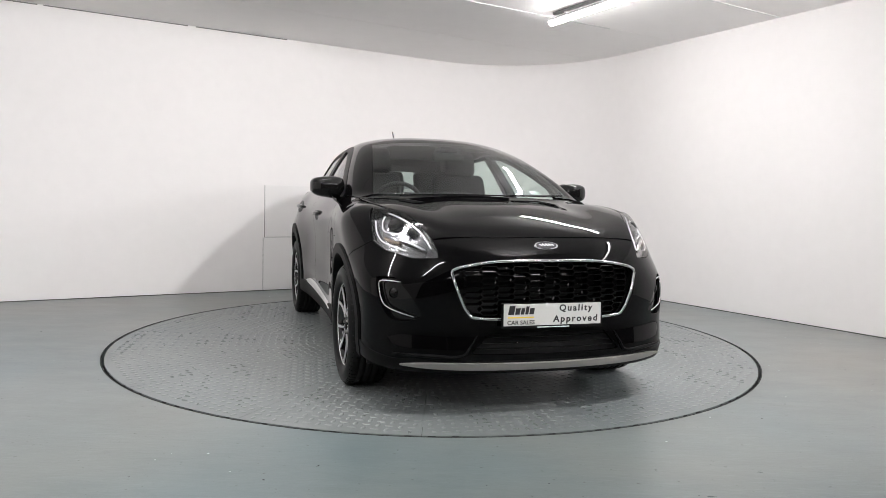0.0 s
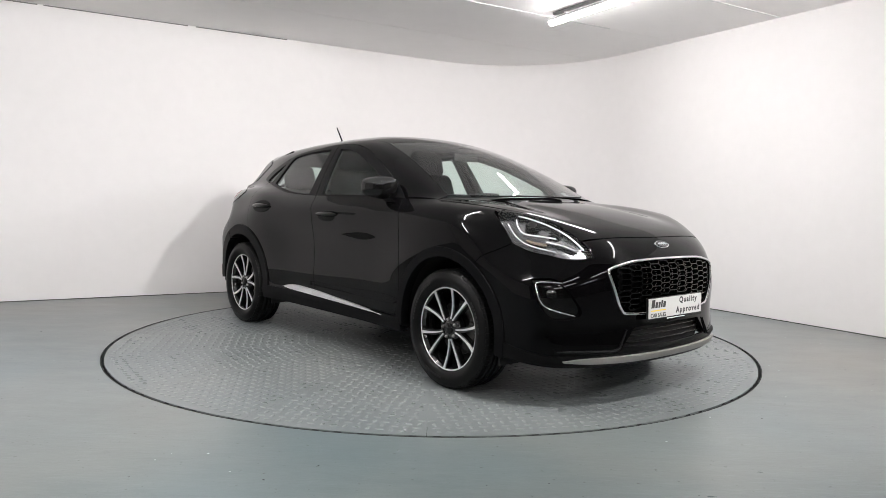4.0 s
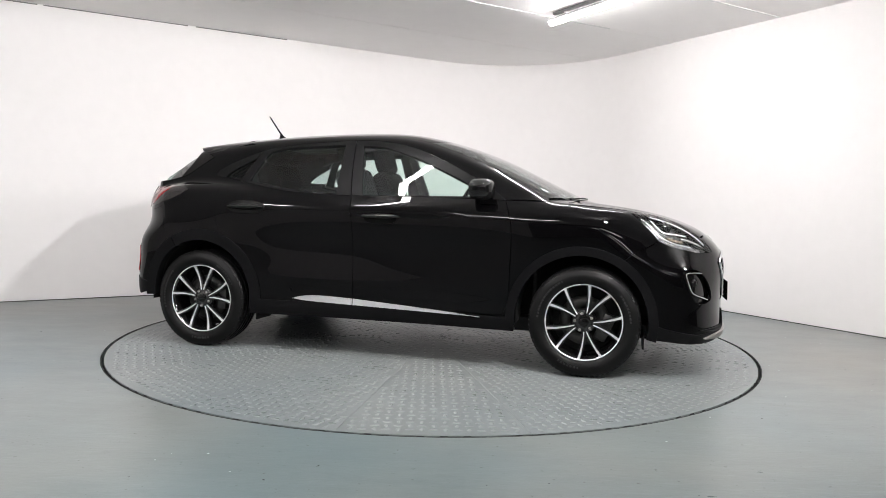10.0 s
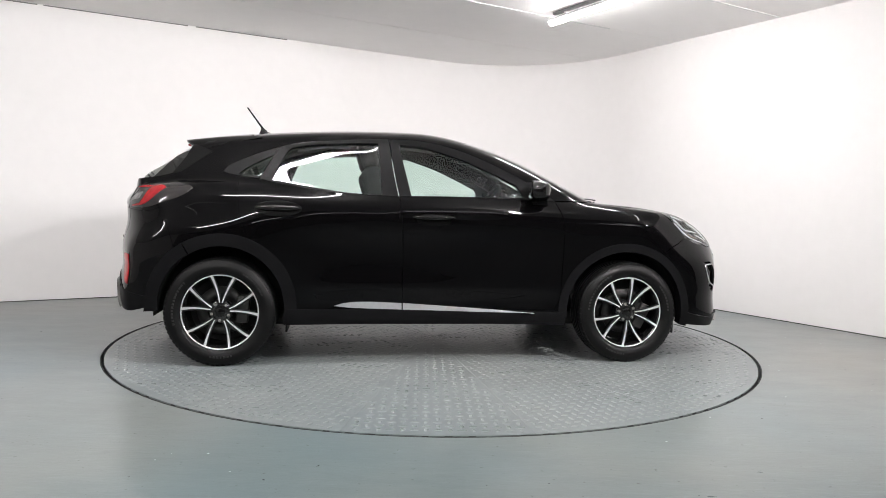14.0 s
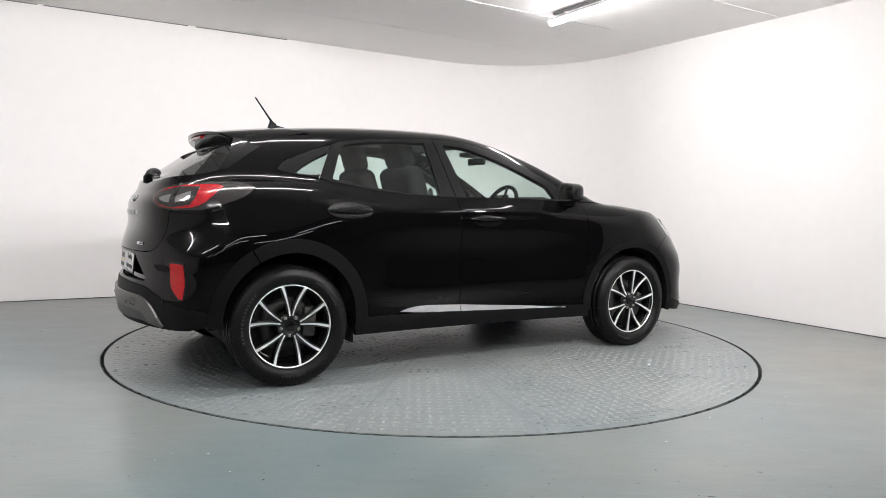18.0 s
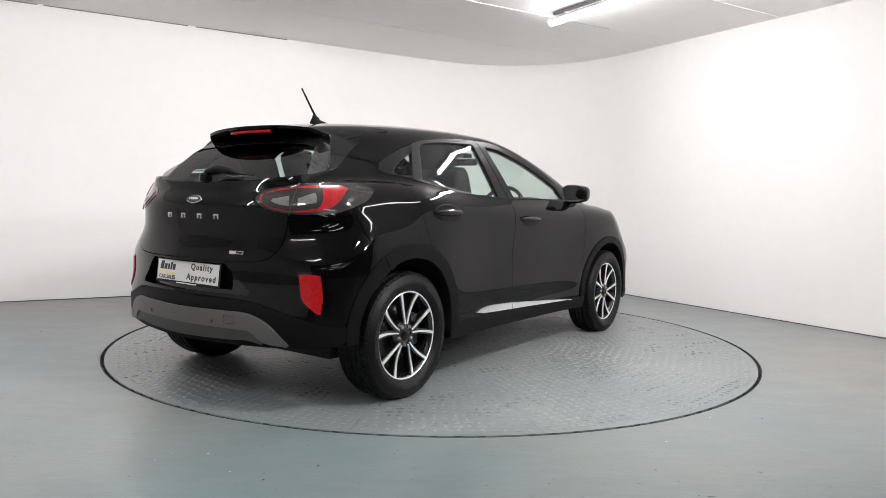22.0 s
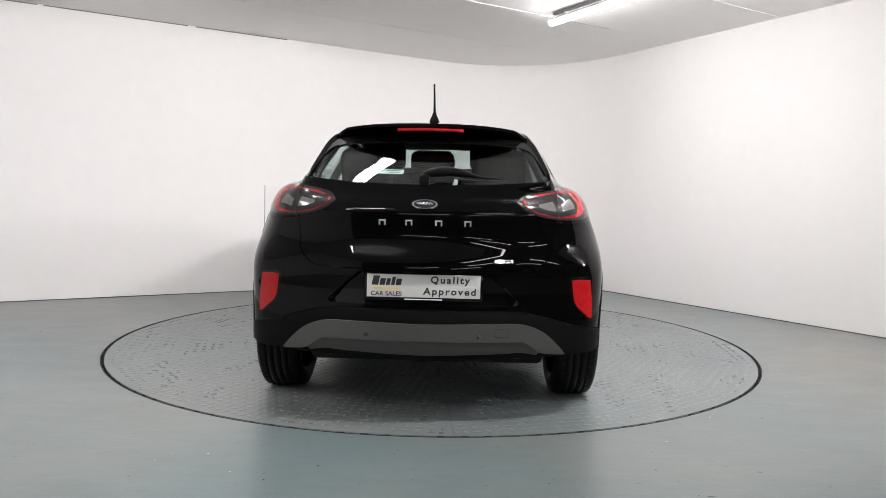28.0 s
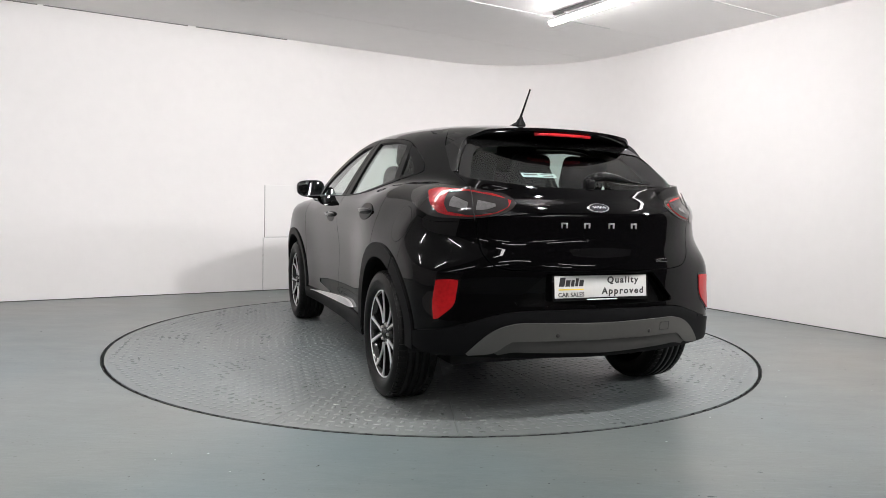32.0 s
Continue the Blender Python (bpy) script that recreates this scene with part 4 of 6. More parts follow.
panel("windscreen", both(np.vstack([smooth_line(screen_top)[::-1], smooth_line(screen_side)[::-1][1:], smooth_line(screen_low)[1:]])), (0.42, 0, 0.91), GLASS_FRONT, depth=0.004, spacing=0.035, label="tinted windscreen, clear towards the bottom")
gt = OV((-1.512, -0.485), (-1.50, -0.25), (-1.49, 0.0))
g_side = np.vstack([gt[:1], [(-1.547, -0.545, 1.29), (-1.59, -0.578, 1.225), (-1.625, -0.60, 1.175)]])
panel("rear_window", both(np.vstack([smooth_line(gt)[::-1], smooth_line(g_side)[1:], smooth_line(glass_low)[1:]])), (-0.6, 0, 0.8), GLASS_REAR, level=-0.020, depth=0.004, spacing=0.05, field=rear_plane, parent=tailgate)
GLASS_R = loop(SD((-1.005, 1.147), (-0.93, 1.305), (-0.905, 1.340)), SD((-0.905, 1.340), (-0.87, 1.357), (-0.72, 1.380), (-0.53, 1.392), (-0.345, 1.398)), SD((-0.345, 1.398), (-0.325, 1.068)),
               SD((-0.325, 1.068), (-0.52, 1.074), (-0.737, 1.102), (-1.005, 1.147)))
GLASS_F = loop(SD((-0.208, 1.394), (-0.06, 1.382), (0.03, 1.358), (0.206, 1.300), (0.39, 1.220), (0.545, 1.146)), SD((0.545, 1.146), (0.595, 1.068)), SD((0.595, 1.068), (0.2, 1.066), (-0.137, 1.064)),
               SD((-0.137, 1.064), (-0.208, 1.394)))
GLASS_Q = loop(SD((-1.215, 1.174), (-1.165, 1.215), (-1.085, 1.262), (-0.985, 1.310)), SD((-0.985, 1.310), (-1.060, 1.195), (-1.085, 1.170)), SD((-1.085, 1.170), (-1.15, 1.168), (-1.215, 1.174)))
split = SD((-0.975, 1.352), (-1.03, 1.250), (-1.085, 1.148))
i0 = 3
tops = trim_top
frame_f = loop(np.vstack([SD((-0.272, 1.431)), tops[7:]]), belt_front[::-1], SD((-0.213, 1.056), (-0.240, 1.200), (-0.272, 1.431)))
frame_r = loop(np.vstack([split[:1] * 0 + SD((-0.975, 1.353)), tops[3:7], SD((-0.276, 1.431))]), SD((-0.276, 1.431), (-0.244, 1.200), (-0.217, 1.056)), belt_rear[:4], np.vstack([belt_rear[3:4], split[::-1][:1]]), split[::-1])
frame_q = loop(np.vstack([tops[0:3], SD((-0.979, 1.351))]), split, [split[-1], belt_rear[-1]], belt_tip)
for nm, fr, gl, par in (("window_frame", frame_f, GLASS_F, front_doors), ("window_frame", frame_r, GLASS_R, rear_doors), ("window_frame", frame_q, GLASS_Q, quarter)):
    panel(nm, fr, "wrap", TRIM, parent=par, sides=2, level=0.003, depth=0.03, holes=(gl,), spacing=0.035, label="satin black window frame")
    panel("side_window", gl, "wrap", GLASS_SIDE if gl is not GLASS_Q else GLASS_REAR, parent=par, sides=2, level=-0.006, depth=0.003, gap=-0.004, spacing=0.06)

# ---- plastic cladding ----
def ring(c, r0, r1, a0, a1, low0, low1):
    o = [(c[0] + r1 * math.cos(radians(a)), c[1] + r1 * math.sin(radians(a))) for a in np.linspace(a0, a1, 25)]
    i = [(c[0] + r0 * math.cos(radians(a)), c[1] + 0.0 + r0 * math.sin(radians(a))) for a in np.linspace(a1, a0, 25)]
    return np.vstack([SD(*o), SD(*i)])


panel("wheel_arch_trim", ring(ARCH_R, 0.370, 0.450, 120, -12, 0, 0), "wrap", CLADDING, sides=2, level=0.010, depth=0.06, spacing=0.035, label="grey grained wheel arch trim")
panel("wheel_arch_trim", ring(ARCH_R, 0.370, 0.450, 184, 120.5, 0, 0), "wrap", CLADDING, sides=2, level=0.010, depth=0.06, spacing=0.035, label="grey grained wheel arch trim")
panel("wheel_arch_trim", ring(ARCH_F, 0.392, 0.450, 187, -13, 0, 0), "wrap", CLADDING, sides=2, level=0.010, depth=0.06, spacing=0.035, label="grey grained wheel arch trim")
sill = loop(SD((-0.905, 0.352), (-0.187, 0.348), (0.86, 0.330)), SD((0.86, 0.330), (0.88, 0.245)), SD((0.88, 0.245), (-0.92, 0.250)), SD((-0.92, 0.250), (-0.905, 0.352)))
panel("sill_trim", sill, "wrap", CLADDING, sides=2, level=0.012, depth=0.05, label="grey plastic sill trim")
strip_r = loop(SD((-0.615, 0.368), (-0.55, 0.385), (-0.428, 0.393), (-0.190, 0.385)), SD((-0.190, 0.385), (-0.190, 0.343)), SD((-0.190, 0.343), (-0.50, 0.354), (-0.615, 0.368)))
strip_f = loop(SD((-0.184, 0.385), (0.2, 0.360), (0.5, 0.338), (0.672, 0.322)), SD((0.672, 0.322), (0.4, 0.326), (-0.184, 0.343)), SD((-0.184, 0.343), (-0.184, 0.385)))
panel("chrome_strip", strip_f, "wrap", BRIGHT, sides=2, level=0.018, depth=0.02, parent=front_doors, label="bright chrome strip")
panel("chrome_strip", strip_r, "wrap", BRIGHT, sides=2, level=0.018, depth=0.02, parent=rear_doors, label="bright chrome strip")
half = np.vstack([smooth_line(bumper_low)[::-1], smooth_line(np.array([bumper_low[0], (1.70, -0.82, 0.245)]))[1:], smooth_line(np.array([(1.70, -0.82, 0.245), (1.90, -0.76, 0.222), (2.03, -0.62, 0.215), (2.10, -0.4, 0.213), (2.13, 0, 0.213)]))])
panel("lower_bumper_trim", both(half), "wrap", TRIM, level=0.004, depth=0.03, label="dark plastic lower edge of the bumper")
half = np.vstack([smooth_line(EN(1, (0, 0.266), (-0.40, 0.268), (-0.60, 0.265), (-0.70, 0.252)))[0:], smooth_line(EN(1, (-0.695, 0.248), (-0.58, 0.240), (-0.40, 0.236), (0, 0.235)))])
panel("skid_plate", both(half), "wrap", SATIN_SILVER, level=0.020, depth=0.03, gap=0, parent=bumper, label="satin silver strip under the bumper")
half = np.vstack([smooth_line(clad_rear)[::-1], smooth_line(np.array([clad_rear[0], (-1.72, -0.83, 0.36), (-1.80, -0.77, 0.330)]))[1:],
                  smooth_line(np.array([(-1.80, -0.77, 0.330), (-1.90, -0.63, 0.322), (-1.97, -0.45, 0.318), (-2.02, 0, 0.312)]))[1:]])
rear_trim = panel("lower_bumper_trim", both(half), "wrap", CLADDING, level=0.006, depth=0.05, label="dark grained plastic lower bumper")[0]
half = np.vstack([smooth_line(EN(-1, (0, 0.478), (-0.317, 0.482), (-0.445, 0.477), (-0.545, 0.435), (-0.640, 0.338))), smooth_line(EN(-1, (-0.632, 0.332), (-0.53, 0.345), (-0.46, 0.392), (-0.40, 0.400), (0, 0.402)))])
panel("diffuser", both(half), "wrap", SILVER_DARK, level=0.020, depth=0.03, gap=0, parent=rear_trim, label="satin silver diffuser band")
half = np.vstack([smooth_line(EN(-1, (0, 0.408), (-0.40, 0.406), (-0.465, 0.396), (-0.535, 0.350))), smooth_line(EN(-1, (-0.51, 0.335), (-0.44, 0.348), (-0.35, 0.345), (0, 0.335)))])
panel("diffuser_lower", both(half), "wrap", DIFFUSER_GREY, level=0.012, depth=0.03, gap=0, parent=rear_trim)
for y in (-0.25, 0.25, -0.66, 0.66):
    p = EN(-1, (y, 0.428 if abs(y) < 0.5 else 0.47))
    nrm = Vector(normals(p)[0])
    v, f = lathe([(0.0, 0.003), (0.009, 0.003), (0.010, 0.0)], 16)
    s = part("parking_sensor", mesh_of("parking_sensor", v, f, DIFFUSER_GREY if abs(y) < 0.5 else CLADDING, True), rear_trim)
    s.matrix_local = Matrix.Translation(Vector(p[0]) + nrm * (0.022 if abs(y) < 0.5 else 0.008)) @ nrm.to_track_quat("Y", "Z").to_matrix().to_4x4()

p = EN(-1, (-0.355 - 0.030, 0.462), (-0.355 - 0.030, 0.426), (-0.355 + 0.030, 0.426), (-0.355 + 0.030, 0.462))
p = p + normals(p) * 0.0205
part("tow_cover_joint", tube_mesh("tow_cover_joint", p, 0.0014, UNDER, 6, closed=True), rear_trim, "thin joint of the towing eye cover")

# ---- nose: grille, badge, pockets ----
panel("grille_backing", shrink(GRILLE[:, 1:], -0.0) @ np.array([[0, 1, 0], [0, 0, 1]]) + GRILLE * np.array([1, 0, 0]), "wrap", GLOSS_BLACK, parent=bumper, level=-0.035, depth=0.0, gap=-0.01)
gpts = np.array(GRILLE)
inner2 = gpts[:, 1:]
bars_v, bars_f = [], []


def bar(p, q, lv0=-0.030, lv1=-0.003, th=0.0030):
    """A short web of the grille between two places of its face, (y, z)."""
    a = EN(1, p, q)
    n = normals(a)
    d = (a[1] - a[0]) / (np.linalg.norm(a[1] - a[0]) + 1e-9)
    s = np.cross(n[0], d) * th
    b = len(bars_v)
    for i in (0, 1):
        for lv in (lv0, lv1):
            for sg in (-1, 1):
                bars_v.append(a[i] + n[i] * lv + s * sg * (1.0 if lv == lv0 else 0.7))
    bars_f.extend([(b, b + 4, b + 5, b + 1), (b + 2, b + 3, b + 7, b + 6), (b, b + 2, b + 6, b + 4), (b + 1, b + 5, b + 7, b + 3), (b, b + 1, b + 3, b + 2), (b + 4, b + 6, b + 7, b + 5)])


ca, cx, cz = 0.064, 0.014, 0.0145
for i in range(-7, 8):
    for j in range(0, 10):
        y0 = i * (ca + cx) * 1.0
        z0 = 0.468 + j * 2 * cz + (cz if i % 2 else 0)
        corner = [(y0 - ca / 2, z0), (y0 + ca / 2, z0), (y0 + ca / 2 + cx, z0 + cz), (y0 - ca / 2 - cx, z0 + cz)]
        ok = inside(shrink(inner2, 0.006), np.array(corner))
        if ok[0] and ok[1]:
            bar(corner[0], corner[1])
        if ok[1] and ok[2]:
            bar(corner[1], corner[2])
        if ok[0] and ok[3]:
            bar(corner[0], corner[3])
part("grille_mesh", mesh_of("grille_mesh", bars_v, bars_f, GLOSS_BLACK), bumper, "gloss black honeycomb grille")
nn = normals(gpts)
part("grille_surround", tube_mesh("grille_surround", gpts + nn * 0.004, 0.0078, CHROME, 8, closed=True), bumper, "bright chrome grille frame")
panel("intake_backing", INTAKE, "wrap", UNDER, parent=bumper, level=-0.05, depth=0.0, gap=-0.012)
for zz in (0.335, 0.362, 0.389):
    w = 0.385 - (zz - 0.312) * 0.8
    p = EN(1, *[(y, zz) for y in np.linspace(-w, w, 13)])
    part("intake_slat", tube_mesh("intake_slat", p - normals(p) * 0.02, 0.006, GLOSS_BLACK, 6, 0.6), bumper)
for s in (1, -1):
    flip = s < 0
    fg = mirror_y(FOG)[::-1] if flip else FOG
    pk = part("fog_pocket", panel_mesh("fog_pocket", FOG, "wrap", GLOSS_BLACK, level=-0.03, depth=0.0, gap=-0.012, flip=flip), bumper, "gloss black fog lamp pocket")
    led = np.array([(1.965, -0.700, 0.640), (1.915, -0.752, 0.643), (1.872, -0.782, 0.637), (1.876, -0.782, 0.60), (1.895, -0.772, 0.545), (1.925, -0.752, 0.515), (1.99, -0.68, 0.487), (2.012, -0.648, 0.478)])
    lp = wrap(to_wrap(smooth_line(led)), -0.006)
    lp = lp * np.array([1, s, 1])
    part("light_strip", tube_mesh("light_strip", lp, 0.0050, CHROME, 8, 0.8), pk, "bright L-shaped strip")
    c = wrap(to_wrap(np.array([(1.93, -0.735, 0.585)])), -0.022)
    n = Vector(normals(c)[0] * np.array([1, s, 1]))
    v, f = lathe([(0.0, 0.002), (0.010, 0.001), (0.018, -0.002), (0.021, -0.006), (0.025, -0.006), (0.025, -0.012)], 24)
    fl = part("fog_lamp", mesh_of("fog_lamp", v, f, GLOSS_BLACK, True), pk, "round glass fog lamp")
    fl.matrix_local = Matrix.Translation(Vector(c[0] * np.array([1, s, 1]))) @ n.to_track_quat("Y", "Z").to_matrix().to_4x4()


def oval_badge(parent, at, nrm, w, h):
    b = None
    for nm, k, lift, mat in (("badge", 1.0, 0.0, CHROME), ("badge_field", 0.86, 0.0025, BLUE)):
        bm = bmesh.new()
        r = bmesh.ops.create_circle(bm, cap_ends=True, segments=40, radius=1)
        for v in bm.verts:
            v.co = Vector((v.co.x * w / 2 * k, lift, v.co.y * h / 2 * k))
        e = bmesh.ops.extrude_face_region(bm, geom=bm.faces[:])
        for v in e["geom"]:
            if isinstance(v, bmesh.types.BMVert):
                v.co = Vector((v.co.x * 0.95, v.co.y + 0.005, v.co.z * 0.95))
        me = from_bm(nm, bm, mat)
        ob = part(nm, me, b or parent, "oval badge with a chrome rim" if b is None else "")
        if b is None:
            b = ob
            q = nrm.to_track_quat("Y", "Z").to_matrix().to_4x4()
            b.matrix_local = Matrix.Translation(at) @ q
    # plain flourish in place of the lettering
    pts = [(t / 3 * 0.30 * w, 0.009, math.sin(t * 5.2) * 0.15 * h * (1.3 - abs(t) / 4)) for t in np.linspace(-3, 3, 22)]
    part("badge_mark", tube_mesh("badge_mark", pts, 0.0020, BRIGHT, 6), b)
    return b


p = EN(1, (0.0, 0.822))
oval_badge(bumper, Vector(p[0]) - Vector(normals(p)[0]) * 0.001, Vector(normals(p)[0]), 0.130, 0.052)
p = EN(-1, (0.004, 1.012))
oval_badge(tailgate, Vector(p[0]) - Vector(normals(p)[0]) * 0.001, Vector(normals(p)[0]), 0.122, 0.050)

# ---- headlamps ----
HEAD = loop(lamp_out2[::-1], lamp_out1[::-1], np.vstack([lamp_tip, ])[::-1], lamp_in[::-1], [lamp_in[0], lamp_out2[-1]])
hd = (0.50, -0.62, 0.60)


def toward(poly, k, shift=(0, 0, 0)):
    c = poly.mean(0)
    return c + (poly - c) * k + np.array(shift)


for s in (1, -1):
    flip = s < 0
    hl = part("headlamp", panel_mesh("headlamp", HEAD, hd, LAMP_BOWL, level=-0.045, depth=0.0, gap=-0.008, flip=flip), car, "clear headlamp with a dark chrome bowl")
    part("lens", panel_mesh("lens", HEAD, hd, LENS, level=-0.001, depth=0.004, gap=0.002, flip=flip), hl, "clear moulded lens")
    # inside walls of the lamp
    rimp = HEAD * np.array([1, s, 1])
    nrm = normals(rimp)
    verts, faces, n = [], [], len(rimp)
    for q, m in zip(rimp, nrm):
        verts += [q - m * 0.004, q - m * 0.052]
    for i in range(n):
        j = (i + 1) % n
        faces.append((2 * i, 2 * j, 2 * j + 1, 2 * i + 1))
    part("lamp_wall", mesh_of("lamp_wall", verts, faces, GLOSS_BLACK, True), hl)

    def line(pts, lv, r, nm, mat, flat=1.0):
        c = smooth_line(np.array(pts))
        q = np.array([v for v in c])
        d = np.array(hd) / np.linalg.norm(hd)
        hit = march(q - d * np.sum(q * d, 1)[:, None], np.tile(d, (len(q), 1)), lv, -2.6, 2.9, 260)
        part(nm, tube_mesh(nm, hit * np.array([1, s, 1]), r, mat, 8, flat), hl)
    line([(1.66, -0.700, 0.965), (1.72, -0.665, 0.945), (1.80, -0.625, 0.915), (1.90, -0.585, 0.865), (1.98, -0.562, 0.800)], -0.012, 0.0038, "light_guide", DRL)
    line([(1.645, -0.760, 0.918), (1.70, -0.768, 0.868), (1.76, -0.757, 0.828), (1.83, -0.722, 0.805), (1.90, -0.675, 0.790)], -0.014, 0.0036, "light_guide", DRL)
    line([(1.665, -0.720, 0.945), (1.69, -0.735, 0.908), (1.735, -0.735, 0.872), (1.80, -0.695, 0.862), (1.87, -0.645, 0.855)], -0.018, 0.0042, "light_guide", DRL)
    line([(1.76, -0.74, 0.842), (1.80, -0.725, 0.832), (1.85, -0.69, 0.822)], -0.028, 0.011, "turn_reflector", AMBER, 0.7)
    line([(1.84, -0.68, 0.835), (1.90, -0.63, 0.815), (1.96, -0.585, 0.790)], -0.028, 0.013, "lamp_reflector", CHROME, 0.7)
    for cc, r in (((1.762, -0.69, 0.905), 0.034), ((1.855, -0.625, 0.868), 0.030)):
        cc = Vector(cc) - Vector(hd).normalized() * 0.012
        cc.y *= s
        v, f = lathe([(0.0, 0.020), (r * 0.5, 0.017), (r * 0.8, 0.009), (r, 0.0), (r * 1.15, 0.0), (r * 1.2, -0.02)], 28)
        pr = part("projector", mesh_of("projector", v, f, GLOSS_BLACK, True), hl, "dark projector lens")
        pr.matrix_local = Matrix.Translation(cc) @ Vector((0.9, -0.35 * s, 0.1)).to_track_quat("Y", "Z").to_matrix().to_4x4()

# ---- tail lamps, reflectors ----
TAIL_OUT = loop([(-1.930, -0.385, 1.030), (-1.895, -0.430, 1.070), (-1.830, -0.579, 1.093), (-1.70, -0.640, 1.107), (-1.58, -0.690, 1.113), (-1.500, -0.735, 1.100), (-1.462, -0.760, 1.080)],
                [(-1.462, -0.760, 1.080), (-1.50, -0.785, 1.048), (-1.567, -0.799, 1.014), (-1.66, -0.783, 0.975), (-1.735, -0.752, 0.953), (-1.80, -0.705, 0.950), (-1.871, -0.614, 0.949), (-1.925, -0.500, 0.968), (-1.938, -0.42, 0.997), (-1.930, -0.385, 1.030)])
td = (-0.66, -0.66, 0.36)
RED_OUT = loop([(-1.915, -0.410, 1.038), (-1.875, -0.49, 1.068), (-1.832, -0.581, 1.079), (-1.70, -0.672, 1.093), (-1.640, -0.712, 1.090)], [(-1.640, -0.712, 1.090), (-1.622, -0.735, 1.078)],
               [(-1.622, -0.735, 1.078), (-1.70, -0.752, 1.010), (-1.755, -0.737, 0.975)], [(-1.755, -0.737, 0.975), (-1.80, -0.70, 0.963), (-1.871, -0.613, 0.960), (-1.920, -0.511, 0.977), (-1.928, -0.435, 1.005), (-1.915, -0.410, 1.038)])
SMOKE = loop([(-1.899, -0.440, 1.043), (-1.836, -0.584, 1.068), (-1.745, -0.668, 1.074)], [(-1.745, -0.668, 1.074), (-1.772, -0.700, 1.02), (-1.800, -0.696, 0.984)],
             [(-1.800, -0.696, 0.984), (-1.870, -0.613, 0.970), (-1.916, -0.515, 0.986)], [(-1.916, -0.515, 0.986), (-1.920, -0.448, 1.010), (-1.899, -0.440, 1.043)])
CLEAR_A = loop([(-1.908, -0.490, 1.022), (-1.856, -0.585, 1.040)], [(-1.856, -0.585, 1.040), (-1.873, -0.602, 0.984)], [(-1.873, -0.602, 0.984), (-1.902, -0.549, 0.991), (-1.914, -0.49, 1.007)], [(-1.914, -0.49, 1.007), (-1.908, -0.490, 1.022)])
CLEAR_B = loop([(-1.848, -0.617, 1.024), (-1.768, -0.668, 1.056)], [(-1.768, -0.668, 1.056), (-1.775, -0.69, 1.03), (-1.789, -0.700, 1.002)], [(-1.789, -0.700, 1.002), (-1.859, -0.627, 0.983)], [(-1.859, -0.627, 0.983), (-1.848, -0.617, 1.024)])
REFL = loop(EN(-1, (-0.775, 0.672), (-0.725, 0.676), (-0.682, 0.674)), EN(-1, (-0.682, 0.674), (-0.688, 0.62), (-0.705, 0.555), (-0.765, 0.498)), EN(-1, (-0.765, 0.498), (-0.785, 0.492)), EN(-1, (-0.785, 0.492), (-0.786, 0.58), (-0.775, 0.672)))
LAMP_TIP = 0.84                    # the lamps' inner ends lie a little further out than drawn
TAIL_OUT, RED_OUT, SMOKE, CLEAR_A, CLEAR_B = (np.where((q[:, 1:2] > -0.6) & (np.arange(3) == 1), -0.6 + (q + 0.6) * LAMP_TIP, q) for q in (TAIL_OUT, RED_OUT, SMOKE, CLEAR_A, CLEAR_B))
for s in (1, -1):
    fl = s < 0
    tl = part("tail_lamp", panel_mesh("tail_lamp", TAIL_OUT, td, LAMP_DARK, level=0.004, depth=0.012, spacing=0.02, flip=fl), car, "smoked tail lamp with a red light ring")
    part("red_ring", panel_mesh("red_ring", RED_OUT, td, LAMP_RED, level=0.0065, depth=0.003, gap=0, spacing=0.02, flip=fl), tl, "red light ring")
    part("smoked_field", panel_mesh("smoked_field", toward(SMOKE, 1.10), td, LAMP_DARK, level=0.0085, depth=0.003, gap=0, spacing=0.02, flip=fl), tl)
    for nm, pol in (("clear_field", CLEAR_A), ("clear_field", CLEAR_B)):
        part(nm, panel_mesh(nm, toward(pol, 0.86), td, LAMP_CLEAR, level=0.0105, depth=0.003, gap=0, spacing=0.02, flip=fl), tl, "pale prismatic lamp field")
    seam = smooth_line(np.array([(-1.811, -0.600, 1.098), (-1.852, -0.607, 1.024), (-1.878, -0.604, 0.947)]))
    part("lamp_seam", tube_mesh("lamp_seam", (seam + normals(seam) * 0.010) * np.array([1, s, 1]), 0.0028, UNDER, 6), tl, "dark joint across the lamp")
    part("reflector", panel_mesh("reflector", REFL, "wrap", REFLECTOR, level=0.006, depth=0.012, gap=0.001, spacing=0.02, flip=fl), rear_bumper, "red rear reflector")
    part("reflector_frame", panel_mesh("reflector_frame", toward(REFL, 1.14), "wrap", GLOSS_BLACK, level=0.002, depth=0.006, gap=0, spacing=0.02, flip=fl), rear_bumper)

